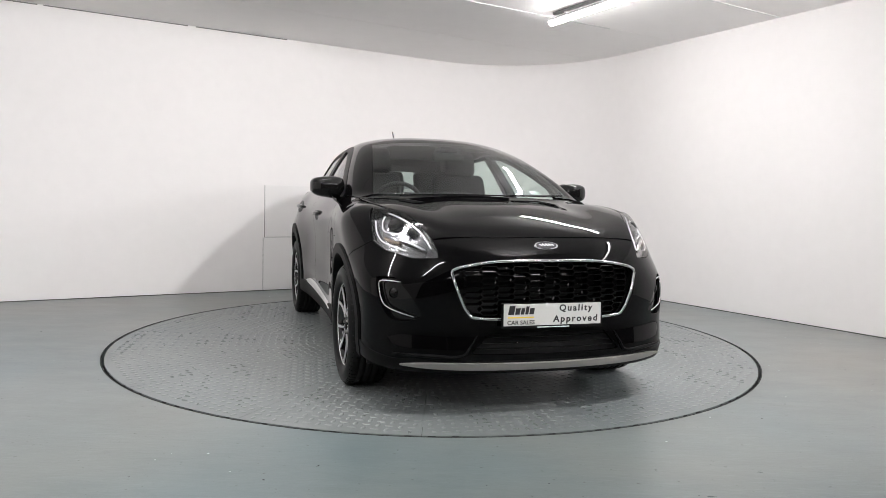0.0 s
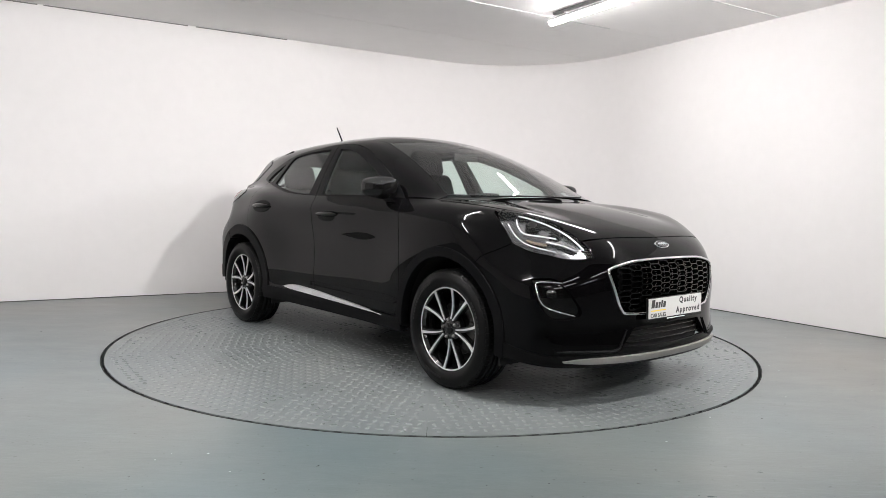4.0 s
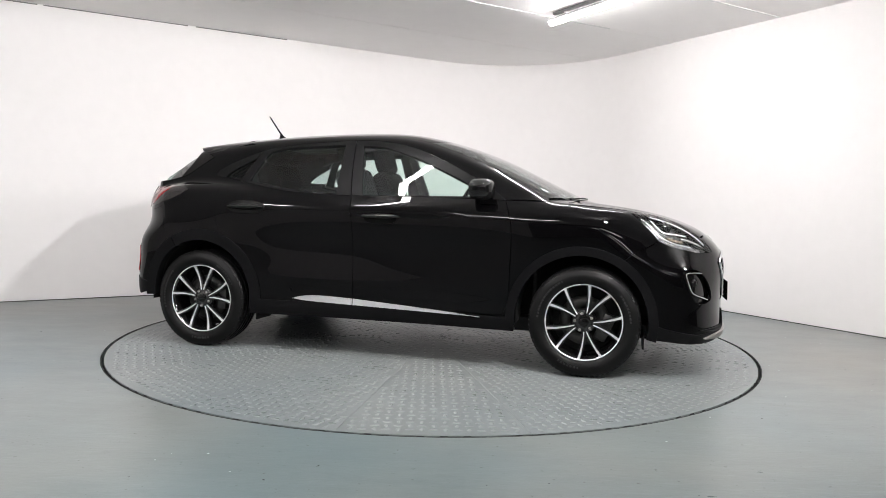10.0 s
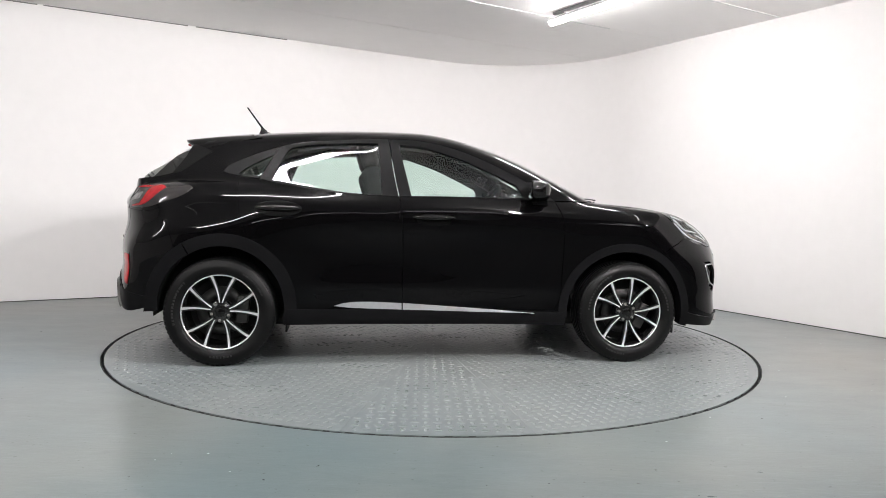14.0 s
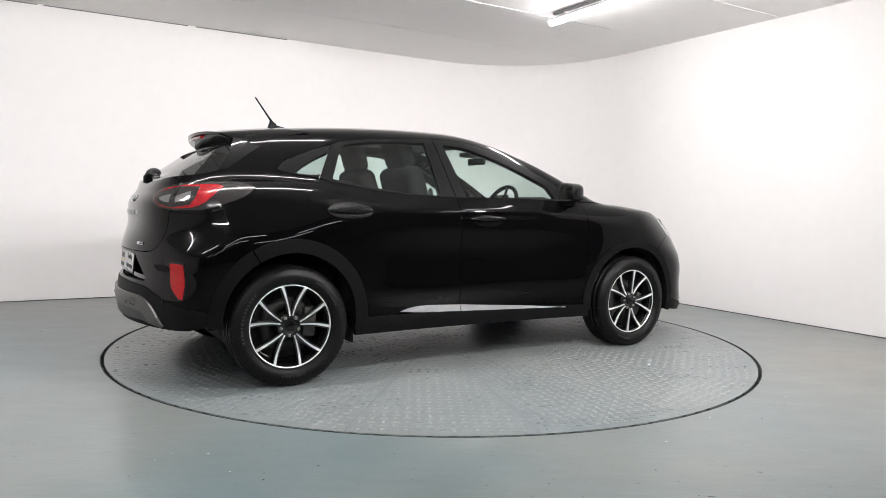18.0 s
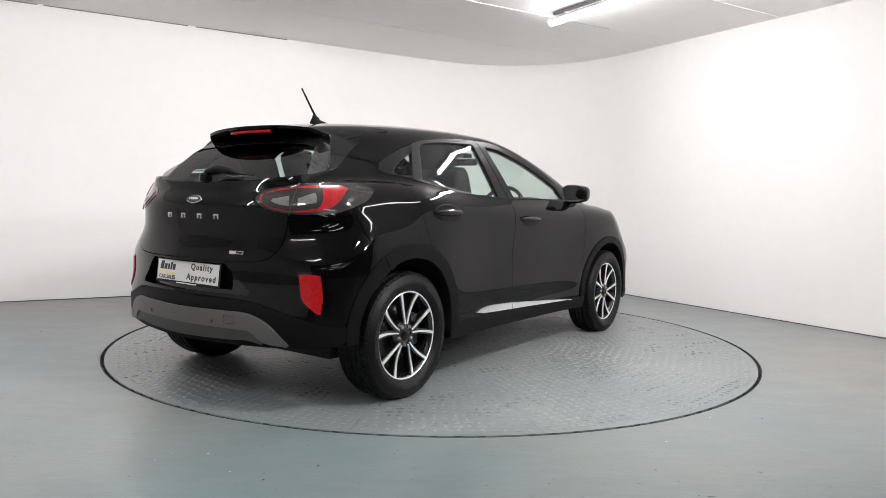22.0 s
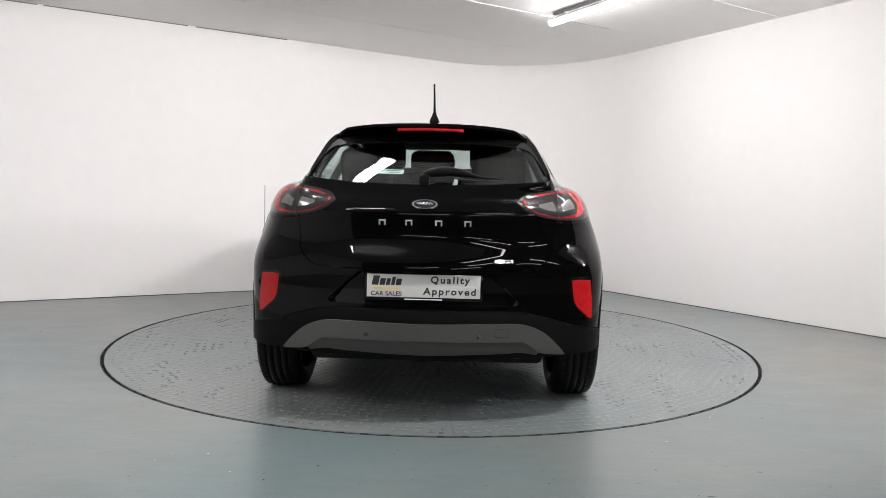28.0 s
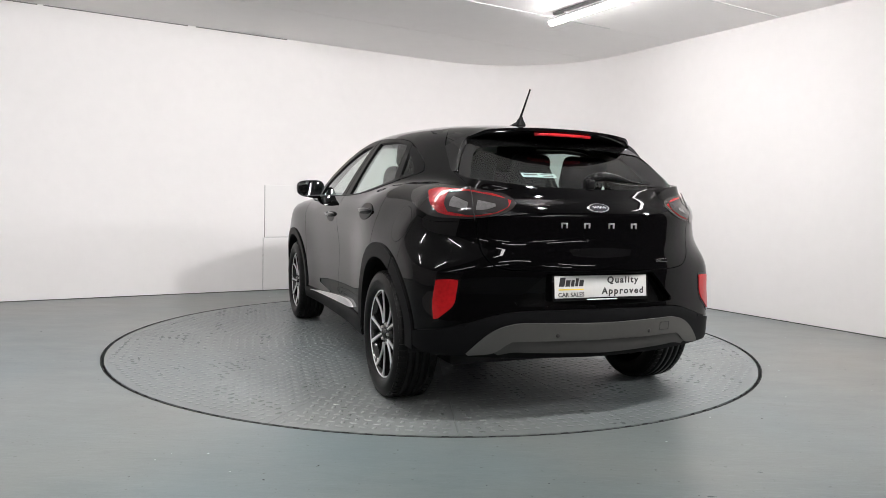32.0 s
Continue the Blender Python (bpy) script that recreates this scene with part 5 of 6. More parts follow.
# ---- spoiler ----
def build_spoiler():
    ys = np.linspace(-0.53, 0.53, 41)
    prof_n = 12
    verts, faces = [], []
    for y in ys:
        a = abs(y)
        x0 = -1.19 + 0.16 * a ** 2 + (0.07 if a > 0.45 else 0) * ((a - 0.45) / 0.08) ** 2
        tip = -1.635 + 0.30 * a ** 2 + 0.9 * a ** 6 + 2.2 * max(a - 0.42, 0) ** 1.5
        drop = 0.10 * a ** 2 + 0.4 * a ** 4
        top = []
        for k in np.linspace(0, 1, 8):
            x = x0 + (tip - x0) * k
            z = ROOF(np.array([x]))[0] - drop + 0.003 + 0.006 * k - 0.45 * max(a - 0.43, 0) * k
            top.append((x, y, z))
        zt = top[-1][2]
        low = [(tip + 0.004, y, zt - 0.014), (tip + 0.03, y, zt - 0.030), (tip + 0.09, y, zt - 0.045), (-1.46 + 0.25 * a ** 2, y, 1.375 - drop * 0.9)]
        verts += top + low
    m = 12
    for i in range(len(ys) - 1):
        for k in range(m - 1):
            faces.append((i * m + k, i * m + k + 1, (i + 1) * m + k + 1, (i + 1) * m + k))
    faces += [tuple(range(m)), tuple(reversed(range((len(ys) - 1) * m, len(ys) * m)))]
    me = mesh_of("spoiler", verts, faces, PAINT, True)
    bm = bmesh.new()
    bm.from_mesh(me)
    bmesh.ops.recalc_face_normals(bm, faces=bm.faces)
    me2 = from_bm("spoiler", bm, PAINT, True, 38)
    sp = part("spoiler", me2, tailgate, "gloss black roof spoiler")
    pts = [(-1.634 + 0.30 * y * y + 0.012, y, ROOF(np.array([-1.63]))[0] - 0.1 * y * y - 0.022) for y in np.linspace(-0.165, 0.165, 13)]
    part("brake_light", tube_mesh("brake_light", pts, 0.010, LAMP_RED, 8, 0.9), sp, "red high-level brake light")


build_spoiler()
FIN = loop(np.vstack([gate_side[2:], glass_low[:1]]), g_side[::-1], [g_side[0], gate_side[2]])
panel("pillar_finisher", FIN, (-0.42, -0.72, 0.55), GLOSS_BLACK, parent=[tailgate, tailgate], sides=2, level=0.004, depth=0.035, gap=0.001, label="gloss black finisher beside the rear window")
top_half = np.vstack([smooth_line(roof_rear)[::-1], smooth_line(gate_side[:3])[1:], smooth_line(np.vstack([gate_side[2:3], gt[:1]]))[1:], smooth_line(gt)[1:]])
panel("tailgate_top", both(top_half), (-0.3, 0, 0.95), PAINT, parent=tailgate, level=-0.004, depth=0.0)
# folded lower corners of the front bumper
for s in (1, -1):
    p = wrap(to_wrap(smooth_line(np.array([(2.118, -0.365, 0.400), (2.115, -0.40, 0.345), (2.105, -0.44, 0.300), (2.05, -0.60, 0.300), (1.96, -0.735, 0.303)]))), 0.004)
    n_ = len(p)
    rad = [0.003 + 0.008 * math.sin(math.pi * i / (n_ - 1)) for i in range(n_)]
    part("winglet", tube_mesh("winglet", p * np.array([1, s, 1]), rad, CLADDING, 8, 0.8), bumper, "dark fold in the lower bumper")
# black border of the rear window, wide under the spoiler and in the upper corners
frit_half = np.vstack([smooth_line(gt)[::-1], smooth_line(g_side)[1:], smooth_line(np.array([(-1.625, -0.60, 1.175), (-1.76, -0.575, 1.165)]))[1:],
                       smooth_line(np.array([(-1.76, -0.575, 1.165), (-1.68, -0.535, 1.245), (-1.62, -0.47, 1.305), (-1.585, -0.25, 1.330), (-1.575, 0.0, 1.337)]))[1:]])
panel("window_border", both(frit_half), (-0.6, 0, 0.8), GLOSS_BLACK, parent=tailgate, level=-0.0165, depth=0.003, gap=0.0, spacing=0.04, field=rear_plane, label="black border of the rear window")
# inner trim of the rear pillars
pil = loop(SD((-1.02, 1.385), (-1.25, 1.33), (-1.42, 1.28)), SD((-1.42, 1.28), (-1.56, 1.16), (-1.60, 0.95)), SD((-1.60, 0.95), (-1.10, 0.95)), SD((-1.10, 0.95), (-1.10, 1.14), (-1.02, 1.385)))
panel("pillar_trim", pil, "wrap", INTERIOR, sides=2, level=-0.045, depth=0.0, holes=(GLASS_Q,), spacing=0.05)


# ---- wheels ----
def build_wheel():
    """A wheel standing in its own space: the outer side looks along -y."""
    R, rim = 0.333, 0.232
    # rim: barrel, lip
    v, f = lathe([(0.200, 0.10), (0.205, 0.02), (0.210, -0.06), (0.222, -0.085), (0.229, -0.090), (0.234, -0.088), (0.234, -0.082), (0.226, 0.10)], 72)
    wheel = new("wheel", mesh_of("wheel", v, f, RIM_BLACK, True))
    wheel["label"] = "black alloy wheel with machined double spokes"
    # machined lip
    v, f = lathe([(0.2235, -0.0880), (0.2255, -0.0905), (0.2290, -0.0915), (0.2315, -0.0895)], 72)
    part("rim_edge", mesh_of("rim_edge", v, f, MACHINED, True), wheel, "bright machined rim edge")
    # tyre
    prof = [(0.232, 0.095), (0.250, 0.108), (0.285, 0.112), (0.315, 0.102), (0.328, 0.088)]
    for g in (0.055, 0.018, -0.018, -0.055):
        prof += [(0.3325, g + 0.0050), (0.325, g + 0.0042), (0.325, g - 0.0042), (0.3325, g - 0.0050)]
    prof += [(0.328, -0.088), (0.317, -0.1005), (0.312, -0.1030), (0.309, -0.1062), (0.290, -0.1105), (0.286, -0.1130), (0.268, -0.1128), (0.264, -0.1112), (0.246, -0.1075), (0.240, -0.1010), (0.233, -0.0935), (0.229, -0.086)]
    v, f = lathe(prof, 96)
    tyre = part("tyre", mesh_of("tyre", v, f, RUBBER, True), wheel, "black road tyre")
    # shoulder blocks
    verts, faces = [], []
    for i in range(66):
        a = 2 * math.pi * i / 66
        for s in (-1, 1):
            b = len(verts)
            for da in (-0.033, 0.033):
                for r, y in ((0.3335, s * 0.062), (0.3300, s * 0.090), (0.3195, s * 0.1015), (0.312, s * 0.100), (0.32, s * 0.062)):
                    verts.append((r * math.cos(a + da), y, r * math.sin(a + da)))
            faces += [(b, b + 1, b + 6, b + 5), (b + 1, b + 2, b + 7, b + 6), (b + 2, b + 3, b + 8, b + 7), (b, b + 4, b + 3, b + 2, b + 1), (b + 5, b + 6, b + 7, b + 8, b + 9)]
    tagged(part("shoulder_tread", mesh_of("shoulder_tread", verts, faces, RUBBER), wheel), kind="stuff")
    # raised marks of the maker round the side wall, as plain bars
    verts, faces = [], []
    for a0, count in ((0.5, 9), (2.5, 14), (4.6, 7)):
        for i in range(count):
            a, b = a0 + i * 0.075, len(verts)
            da = 0.026 if i % 3 else 0.018
            for y in (-0.1120, -0.1142):
                for r in (0.267, 0.279):
                    verts += [(r * math.cos(a - da), y, r * math.sin(a - da)), (r * math.cos(a + da), y, r * math.sin(a + da))]
            faces += [(b + 4, b + 5, b + 7, b + 6), (b, b + 1, b + 5, b + 4), (b + 2, b + 6, b + 7, b + 3), (b, b + 4, b + 6, b + 2), (b + 1, b + 3, b + 7, b + 5)]
    tagged(part("sidewall_marks", mesh_of("sidewall_marks", verts, faces, RUBBER_MARK), wheel, "raised dull marks on the tyre"), kind="stuff")
    # spokes: five pairs, meeting in a tight V at the hub
    def outline(a0, r0, w0, a1, r1, w1, y0, y1, th, nm, mat, bend):
        verts, faces = [], []
        n = 9
        for i in range(n):
            t = i / (n - 1)
            r = r0 + (r1 - r0) * t
            a = a0 + (a1 - a0) * (t ** bend)
            wd = w0 + (w1 - w0) * t ** 1.4
            y = y0 + (y1 - y0) * t + 0.006 * math.sin(math.pi * t)
            c, s = math.cos(a), math.sin(a)
            for sg in (-1, 1):
                px, pz = c * r - s * wd * sg, s * r + c * wd * sg
                verts.append((px, y, pz))
                verts.append((px - (-s * 0.0) , y + th, pz))
        for i in range(n - 1):
            a, b = i * 4, (i + 1) * 4
            faces += [(a, a + 2, b + 2, b), (a + 1, b + 1, b + 3, a + 3), (a, b, b + 1, a + 1), (a + 2, a + 3, b + 3, b + 2)]
        faces += [(0, 1, 3, 2), (4 * n - 4, 4 * n - 2, 4 * n - 1, 4 * n - 3)]
        me = mesh_of(nm, verts, faces, mat)
        bm = bmesh.new()
        bm.from_mesh(me)
        return from_bm(nm, bm, mat, True, 30)
    for k in range(5):
        c = 2 * math.pi * k / 5 + math.pi / 2
        for s in (-1, 1):
            body_me = outline(c + s * 0.10, 0.050, 0.013, c + s * 0.315, 0.226, 0.0155, -0.076, -0.084, 0.034, "spoke", RIM_BLACK, 0.9)
            sp = part("spoke", body_me, wheel)
            face_me = outline(c + s * 0.135, 0.058, 0.0032, c + s * 0.300, 0.2240, 0.0078, -0.0812, -0.0894, 0.006, "spoke_face", MACHINED, 0.9)
            part("spoke_face", face_me, sp, "machined bright spoke face")
    v, f = lathe([(0.0, -0.075), (0.030, -0.075), (0.060, -0.071), (0.074, -0.060), (0.080, -0.02)], 40)
    part("hub", mesh_of("hub", v, f, RIM_BLACK, True), wheel)
    v, f = lathe([(0.0, -0.086), (0.024, -0.0855), (0.029, -0.082), (0.030, -0.06)], 32)
    part("hub_cap", mesh_of("hub_cap", v, f, GLOSS_BLACK, True), wheel)
    for k in range(5):
        a = 2 * math.pi * (k + 0.5) / 5 + math.pi / 2
        v, f = lathe([(0.0, -0.084), (0.006, -0.084), (0.0095, -0.078), (0.0095, -0.06)], 6)
        part("lug_nut", mesh_of("lug_nut", [(x + 0.052 * math.cos(a), y, z + 0.052 * math.sin(a)) for x, y, z in v], f, SATIN_SILVER), wheel, "bright steel wheel nut")
    # brake behind the spokes
    v, f = lathe([(0.07, 0.0), (0.07, -0.010), (0.148, -0.010), (0.150, 0.004), (0.146, 0.012)], 64)
    part("brake_disc", mesh_of("brake_disc", v, f, STEEL, True), wheel, "steel brake disc")
    bm = box((0.075, 0.07, 0.17), (0.125, -0.005, 0.02), 0.014, 2)
    part("brake_caliper", from_bm("brake_caliper", bm, STEEL), wheel)
    v, f = lathe([(0.0, 0.06), (0.20, 0.06)], 40)
    part("dust_shield", mesh_of("dust_shield", v, f, UNDER), wheel)
    return wheel


wheel = build_wheel()
wheel.parent = car
WHEEL_Y, WHEEL_Z = 0.770, 0.329
spins = {(1, -1): 24.5, (-1, -1): 4.6, (1, 1): 33, (-1, 1): 50}
wheel.matrix_local = pose(1.298, -WHEEL_Y, WHEEL_Z, 0, spins[(1, -1)], 0)
for sx, sy in ((-1, -1), (1, 1), (-1, 1)):
    m = pose(sx * 1.296, sy * WHEEL_Y, WHEEL_Z, 0, 0, 180 if sy > 0 else 0) @ pose(0, 0, 0, 0, spins[(sx, sy)], 0)
    copy_thing(wheel, m)

# ---- wheel houses and floor pan ----
def half_shell(c, r, y0, y1):
    verts, faces, n = [], [], 21
    for i in range(n):
        a = radians(-8 + 196 * i / (n - 1))
        x, z = c[0] + r * math.cos(a), c[1] + r * math.sin(a)
        verts += [(x, y0, z), (x, y1, z)]
    for i in range(n - 1):
        faces.append((2 * i, 2 * i + 1, 2 * i + 3, 2 * i + 2))
    faces.append(tuple(2 * i + 1 for i in range(n)))
    return verts, faces


for c, r in ((ARCH_R, 0.40), (ARCH_F, 0.405)):
    for s in (-1, 1):
        v, f = half_shell(c, r, s * 0.85, s * 0.52)
        part("wheel_house", mesh_of("wheel_house", v, f, UNDER, True), car, "black wheel arch liner")
bm = box((3.3, 1.20, 0.10), (0.05, 0, 0.255), 0.03)
box((1.6, 1.60, 0.09), (0.0, 0, 0.29), 0.03, bm=bm)
box((0.55, 1.0, 0.25), (-1.65, 0, 0.42), 0.05, bm=bm)
box((0.6, 1.05, 0.2), (1.72, 0, 0.34), 0.05, bm=bm)
part("floor_pan", from_bm("floor_pan", bm, UNDER), car, "black underbody")

for s in (-1, 1):
    for x0, z0 in ((1.645, 0.222), (-0.905, 0.238)):
        bm = box((0.012, 0.20, 0.085), (x0, s * 0.70, z0), 0.004)
        part("air_deflector", from_bm("air_deflector", bm, UNDER), car, "small black rubber flap before the wheel")

# ---- inside walls: engine bay and boot closed, door cards ----
bm = box((0.03, 1.36, 0.62), (0.98, 0, 0.70), 0.01)
part("bulkhead", from_bm("bulkhead", bm, UNDER), car)
card_f = loop(SD((-0.19, 1.05), (0.76, 1.04)), SD((0.76, 1.04), (0.80, 0.40)), SD((0.80, 0.40), (-0.19, 0.38)), SD((-0.19, 0.38), (-0.19, 1.05)))
card_r = loop(SD((-0.22, 1.05), (-0.72, 1.07), (-1.18, 1.14)), SD((-1.18, 1.14), (-1.10, 0.80), (-0.90, 0.50)), SD((-0.90, 0.50), (-0.85, 0.38), (-0.22, 0.38)), SD((-0.22, 0.38), (-0.22, 1.05)))
panel("door_card", card_f, "wrap", INTERIOR, parent=front_doors, sides=2, level=-0.07, depth=0.04)
panel("door_card", card_r, "wrap", INTERIOR, parent=rear_doors, sides=2, level=-0.07, depth=0.04)
panel("headliner", both(np.vstack([smooth_line(OV((0.26, 0.0), (0.22, -0.30), (0.16, -0.46))), smooth_line(OV((0.10, -0.475), (-0.6, -0.475), (-1.1, -0.44))), smooth_line(OV((-1.15, -0.40), (-1.30, 0.0)))])), "over", HEADLINER, level=-0.035, depth=0.0, spacing=0.08)

# ---- seats and dashboard ----
def cushion(size, at, m=None, bevel=0.05, seg=4):
    return box(size, at, bevel, seg, m=m)


def build_seat(x, y):
    back = Matrix.Translation((x - 0.22, y, 0.62)) @ Matrix.Rotation(radians(-17), 4, "Y")
    bm = cushion((0.50, 0.50, 0.16), (x + 0.02, y, 0.58))
    seat = part("seat", from_bm("seat", bm, CLOTH), car, "dark cloth front seat")
    bm = box((0.14, 0.50, 0.66), (0, 0, 0.33), 0.06, 4, m=back)
    for v in bm.verts:
        loc = back.inverted() @ v.co
        if loc.z > 0.35:
            loc.y *= 1 - 0.45 * (loc.z - 0.35)
            v.co = back @ loc
    part("backrest", from_bm("backrest", bm, CLOTH), seat)
    bm = box((0.11, 0.29, 0.22), (0.02, 0, 0.755), 0.05, 4, m=back)
    part("headrest", from_bm("headrest", bm, CLOTH), seat)
    for s in (-0.06, 0.06):
        part("headrest_post", tube_mesh("headrest_post", [back @ Vector((0, s, 0.56)), back @ Vector((0.015, s, 0.68))], 0.006, STEEL, 8), seat)


for y in (-0.36, 0.36):
    build_seat(0.02, y)
bm = cushion((0.48, 1.20, 0.16), (-0.80, 0, 0.60))
bench = part("rear_bench", from_bm("rear_bench", bm, CLOTH), car, "dark cloth rear bench")
tilt = Matrix.Translation((-1.06, 0, 0.62)) @ Matrix.Rotation(radians(-20), 4, "Y")
bm = box((0.12, 1.16, 0.52), (0, 0, 0.26), 0.05, 4, m=tilt)
part("backrest", from_bm("backrest", bm, CLOTH), bench)
for y, wd in ((-0.36, 0.29), (0.0, 0.24), (0.36, 0.29)):
    bm = box((0.09, wd, 0.21), (0.01, y, 0.62), 0.045, 4, m=tilt)
    part("headrest", from_bm("headrest", bm, CLOTH), bench)
bm = box((0.45, 1.05, 0.02), (-1.45, 0, 1.03), 0.008)
part("parcel_shelf", from_bm("parcel_shelf", bm, INTERIOR), car)
bm = box((0.42, 1.36, 0.20), (0.88, 0, 0.94), 0.06, 4)
for v in bm.verts:
    v.co.z -= 0.10 * max(0, (v.co.x - 0.9)) + 0.09 * v.co.y ** 2 * 0.6
dash = part("dashboard", from_bm("dashboard", bm, INTERIOR), car, "dark plastic dashboard")
bm = box((0.10, 0.32, 0.07), (0.72, -0.36, 1.045), 0.025, 3)
part("instrument_hood", from_bm("instrument_hood", bm, INTERIOR), dash)
bm = box((0.02, 0.22, 0.13), (0.70, 0.0, 1.03), 0.008, 2)
part("screen", from_bm("screen", bm, GLOSS_BLACK), dash)
sw = Matrix.Translation((0.44, -0.36, 0.985)) @ Matrix.Rotation(radians(-66), 4, "Y")
pts = [sw @ Vector((0.178 * math.cos(a), 0.178 * math.sin(a), 0)) for a in np.linspace(0, 2 * math.pi, 40, endpoint=False)]
steer = part("steering_wheel", tube_mesh("steering_wheel", pts, 0.015, INTERIOR, 10, closed=True), car, "dark leather steering wheel")
bm = box((0.11, 0.15, 0.04), (0, 0, 0), 0.015, 3, m=sw)
part("wheel_boss", from_bm("wheel_boss", bm, INTERIOR), steer)
for a in (0, 180, 270):
    c = Vector((math.cos(radians(a + 90)), math.sin(radians(a + 90)), 0))
    part("wheel_spoke", tube_mesh("wheel_spoke", [sw @ (c * 0.05), sw @ (c * 0.172)], 0.013, INTERIOR, 8, 0.6), steer)
part("steering_column", tube_mesh("steering_column", [sw @ Vector((0, 0, -0.02)), sw @ Vector((0, 0, -0.22))], 0.035, INTERIOR, 12), steer)
bm = box((0.025, 0.225, 0.055), (0.47, 0.0, 1.345), 0.011, 3)
rv = part("rear_view_mirror", from_bm("rear_view_mirror", bm, INTERIOR), car, "dark rear view mirror")
bm = box((0.12, 0.14, 0.035), (0.41, 0.0, 1.392), 0.012, 3)
part("camera_housing", from_bm("camera_housing", bm, INTERIOR), rv)
part("mirror_stalk", tube_mesh("mirror_stalk", [(0.475, 0, 1.35), (0.44, 0, 1.385)], 0.008, INTERIOR, 8), rv)

# ---- door mirrors ----
for s in (-1, 1):
    bm = bmesh.new()
    bmesh.ops.create_uvsphere(bm, u_segments=36, v_segments=20, radius=1)
    for v in bm.verts:
        x, y, z = v.co
        k = lambda q, e: math.copysign(abs(q) ** e, q)
        x, y, z = k(x, 0.68), k(y, 0.62), k(z, 0.58)
        x = x * (0.085 if x > 0 else 0.045)
        y2 = y * 0.108
        zz = z * (0.068 - 0.010 * y) + 0.004 * y
        x -= 0.05 * max(y, 0) ** 2 * 0.6
        v.co = Vector((0.655 + x, s * (0.872 + y2), 1.108 + zz))
    house = part("door_mirror", from_bm("door_mirror", bm, GLOSS_BLACK), car, "gloss black door mirror")
    bm = bmesh.new()
    bmesh.ops.create_circle(bm, cap_ends=True, segments=40, radius=1)
    for v in bm.verts:
        x, y = math.copysign(abs(v.co.x) ** 0.7, v.co.x), math.copysign(abs(v.co.y) ** 0.7, v.co.y)
        v.co = Vector((0.6085, s * (0.872 + x * 0.096), 1.108 + y * 0.058))
    part("mirror_glass", from_bm("mirror_glass", bm, MIRROR, False), house)
    pts = [(0.735 - 0.10 * t ** 2, s * (0.83 + 0.142 * t), 1.082 + 0.004 * t) for t in np.linspace(0.15, 1.0, 12)]
    part("indicator", tube_mesh("indicator", pts, 0.007, LAMP_CLEAR, 8, 0.7), house, "clear indicator strip")
    bm = bmesh.new()
    for q, (cx, cy, czz, hx, hz) in enumerate([(0.675, 0.865, 1.065, 0.050, 0.018), (0.690, 0.835, 1.035, 0.050, 0.020), (0.705, 0.80, 0.995, 0.055, 0.024), (0.715, 0.775, 0.975, 0.06, 0.028)]):
        r = [bm.verts.new((cx + hx * math.cos(a), s * (cy + 0.02 * math.sin(a)), czz + hz * math.sin(a) * 0.9)) for a in np.linspace(0, 2 * math.pi, 20, endpoint=False)]
        if q:
            for i in range(20):
                bm.faces.new((prev[i], prev[(i + 1) % 20], r[(i + 1) % 20], r[i]))
        prev = r
    part("mirror_arm", from_bm("mirror_arm", bm, TRIM), house)

# ---- door handles, filler cap ----
for (hx, hz, par) in ((-0.954, 0.966, rear_doors), (0.004, 0.927, front_doors)):
    for s in (-1, 1):
        p = SD((hx, hz))
        n = Vector(normals(p)[0])
        t = Vector((1, 0, 0)) - n * n.x
        t.normalize()
        up = n.cross(t)
        m = Matrix((t, up, n)).transposed().to_4x4()
        m.translation = Vector(p[0])
        fl = Matrix.Diagonal((1, -s if s > 0 else 1, 1, 1))
        cup = []
        # the cup is a flat dark ellipse: its hollow's shade is painted, not sunk
        for nm, a, b, hgt, mat, base in (("handle_cup_shade", 0.142, 0.050, 0.004, RECESS_SHADE, -0.002), ("door_handle", 0.136, 0.020, 0.030, GLOSS_BLACK, 0.004)):
            bm = bmesh.new()
            bmesh.ops.create_uvsphere(bm, u_segments=36, v_segments=16, radius=1)
            for v in bm.verts:
                w = m @ Vector((v.co.x * a, v.co.y * b, v.co.z * hgt + base))
                v.co = Vector((w.x, w.y * (1 if s < 0 else -1), w.z))
            part(nm, from_bm(nm, bm, mat), par[0 if s < 0 else 1])
CAP = np.array([SD((-1.515 + 0.088 * math.cos(a), 0.915 + 0.088 * math.sin(a)))[0] for a in np.linspace(0, 2 * math.pi, 40, endpoint=False)])
part("filler_flap", panel_mesh("filler_flap", CAP, "wrap", PAINT, level=0.0012, depth=0.004, gap=0.0, flip=True, spacing=0.03), quarter[1])
part("filler_joint", tube_mesh("filler_joint", mirror_y(CAP), 0.0016, UNDER, 6, closed=True), quarter[1])

# ---- aerial, wipers ----
bm = box((0.135, 0.056, 0.052), (-1.100, 0.0, 1.497), 0.012, 3)
for v in bm.verts:
    if v.co.z > 1.49:
        v.co.x = -1.135 + (v.co.x + 1.100) * 0.32
        v.co.z += 0.006 if v.co.x < -1.135 else -0.008
        v.co.y *= 0.42
aer = part("aerial", from_bm("aerial", bm, TRIM), car, "black roof aerial with a raked rod")
part("aerial_rod", tube_mesh("aerial_rod", [(-1.130, 0, 1.510), (-1.165, 0, 1.555), (-1.250, 0, 1.672)], [0.0085, 0.0062, 0.0048], TRIM, 8), aer)
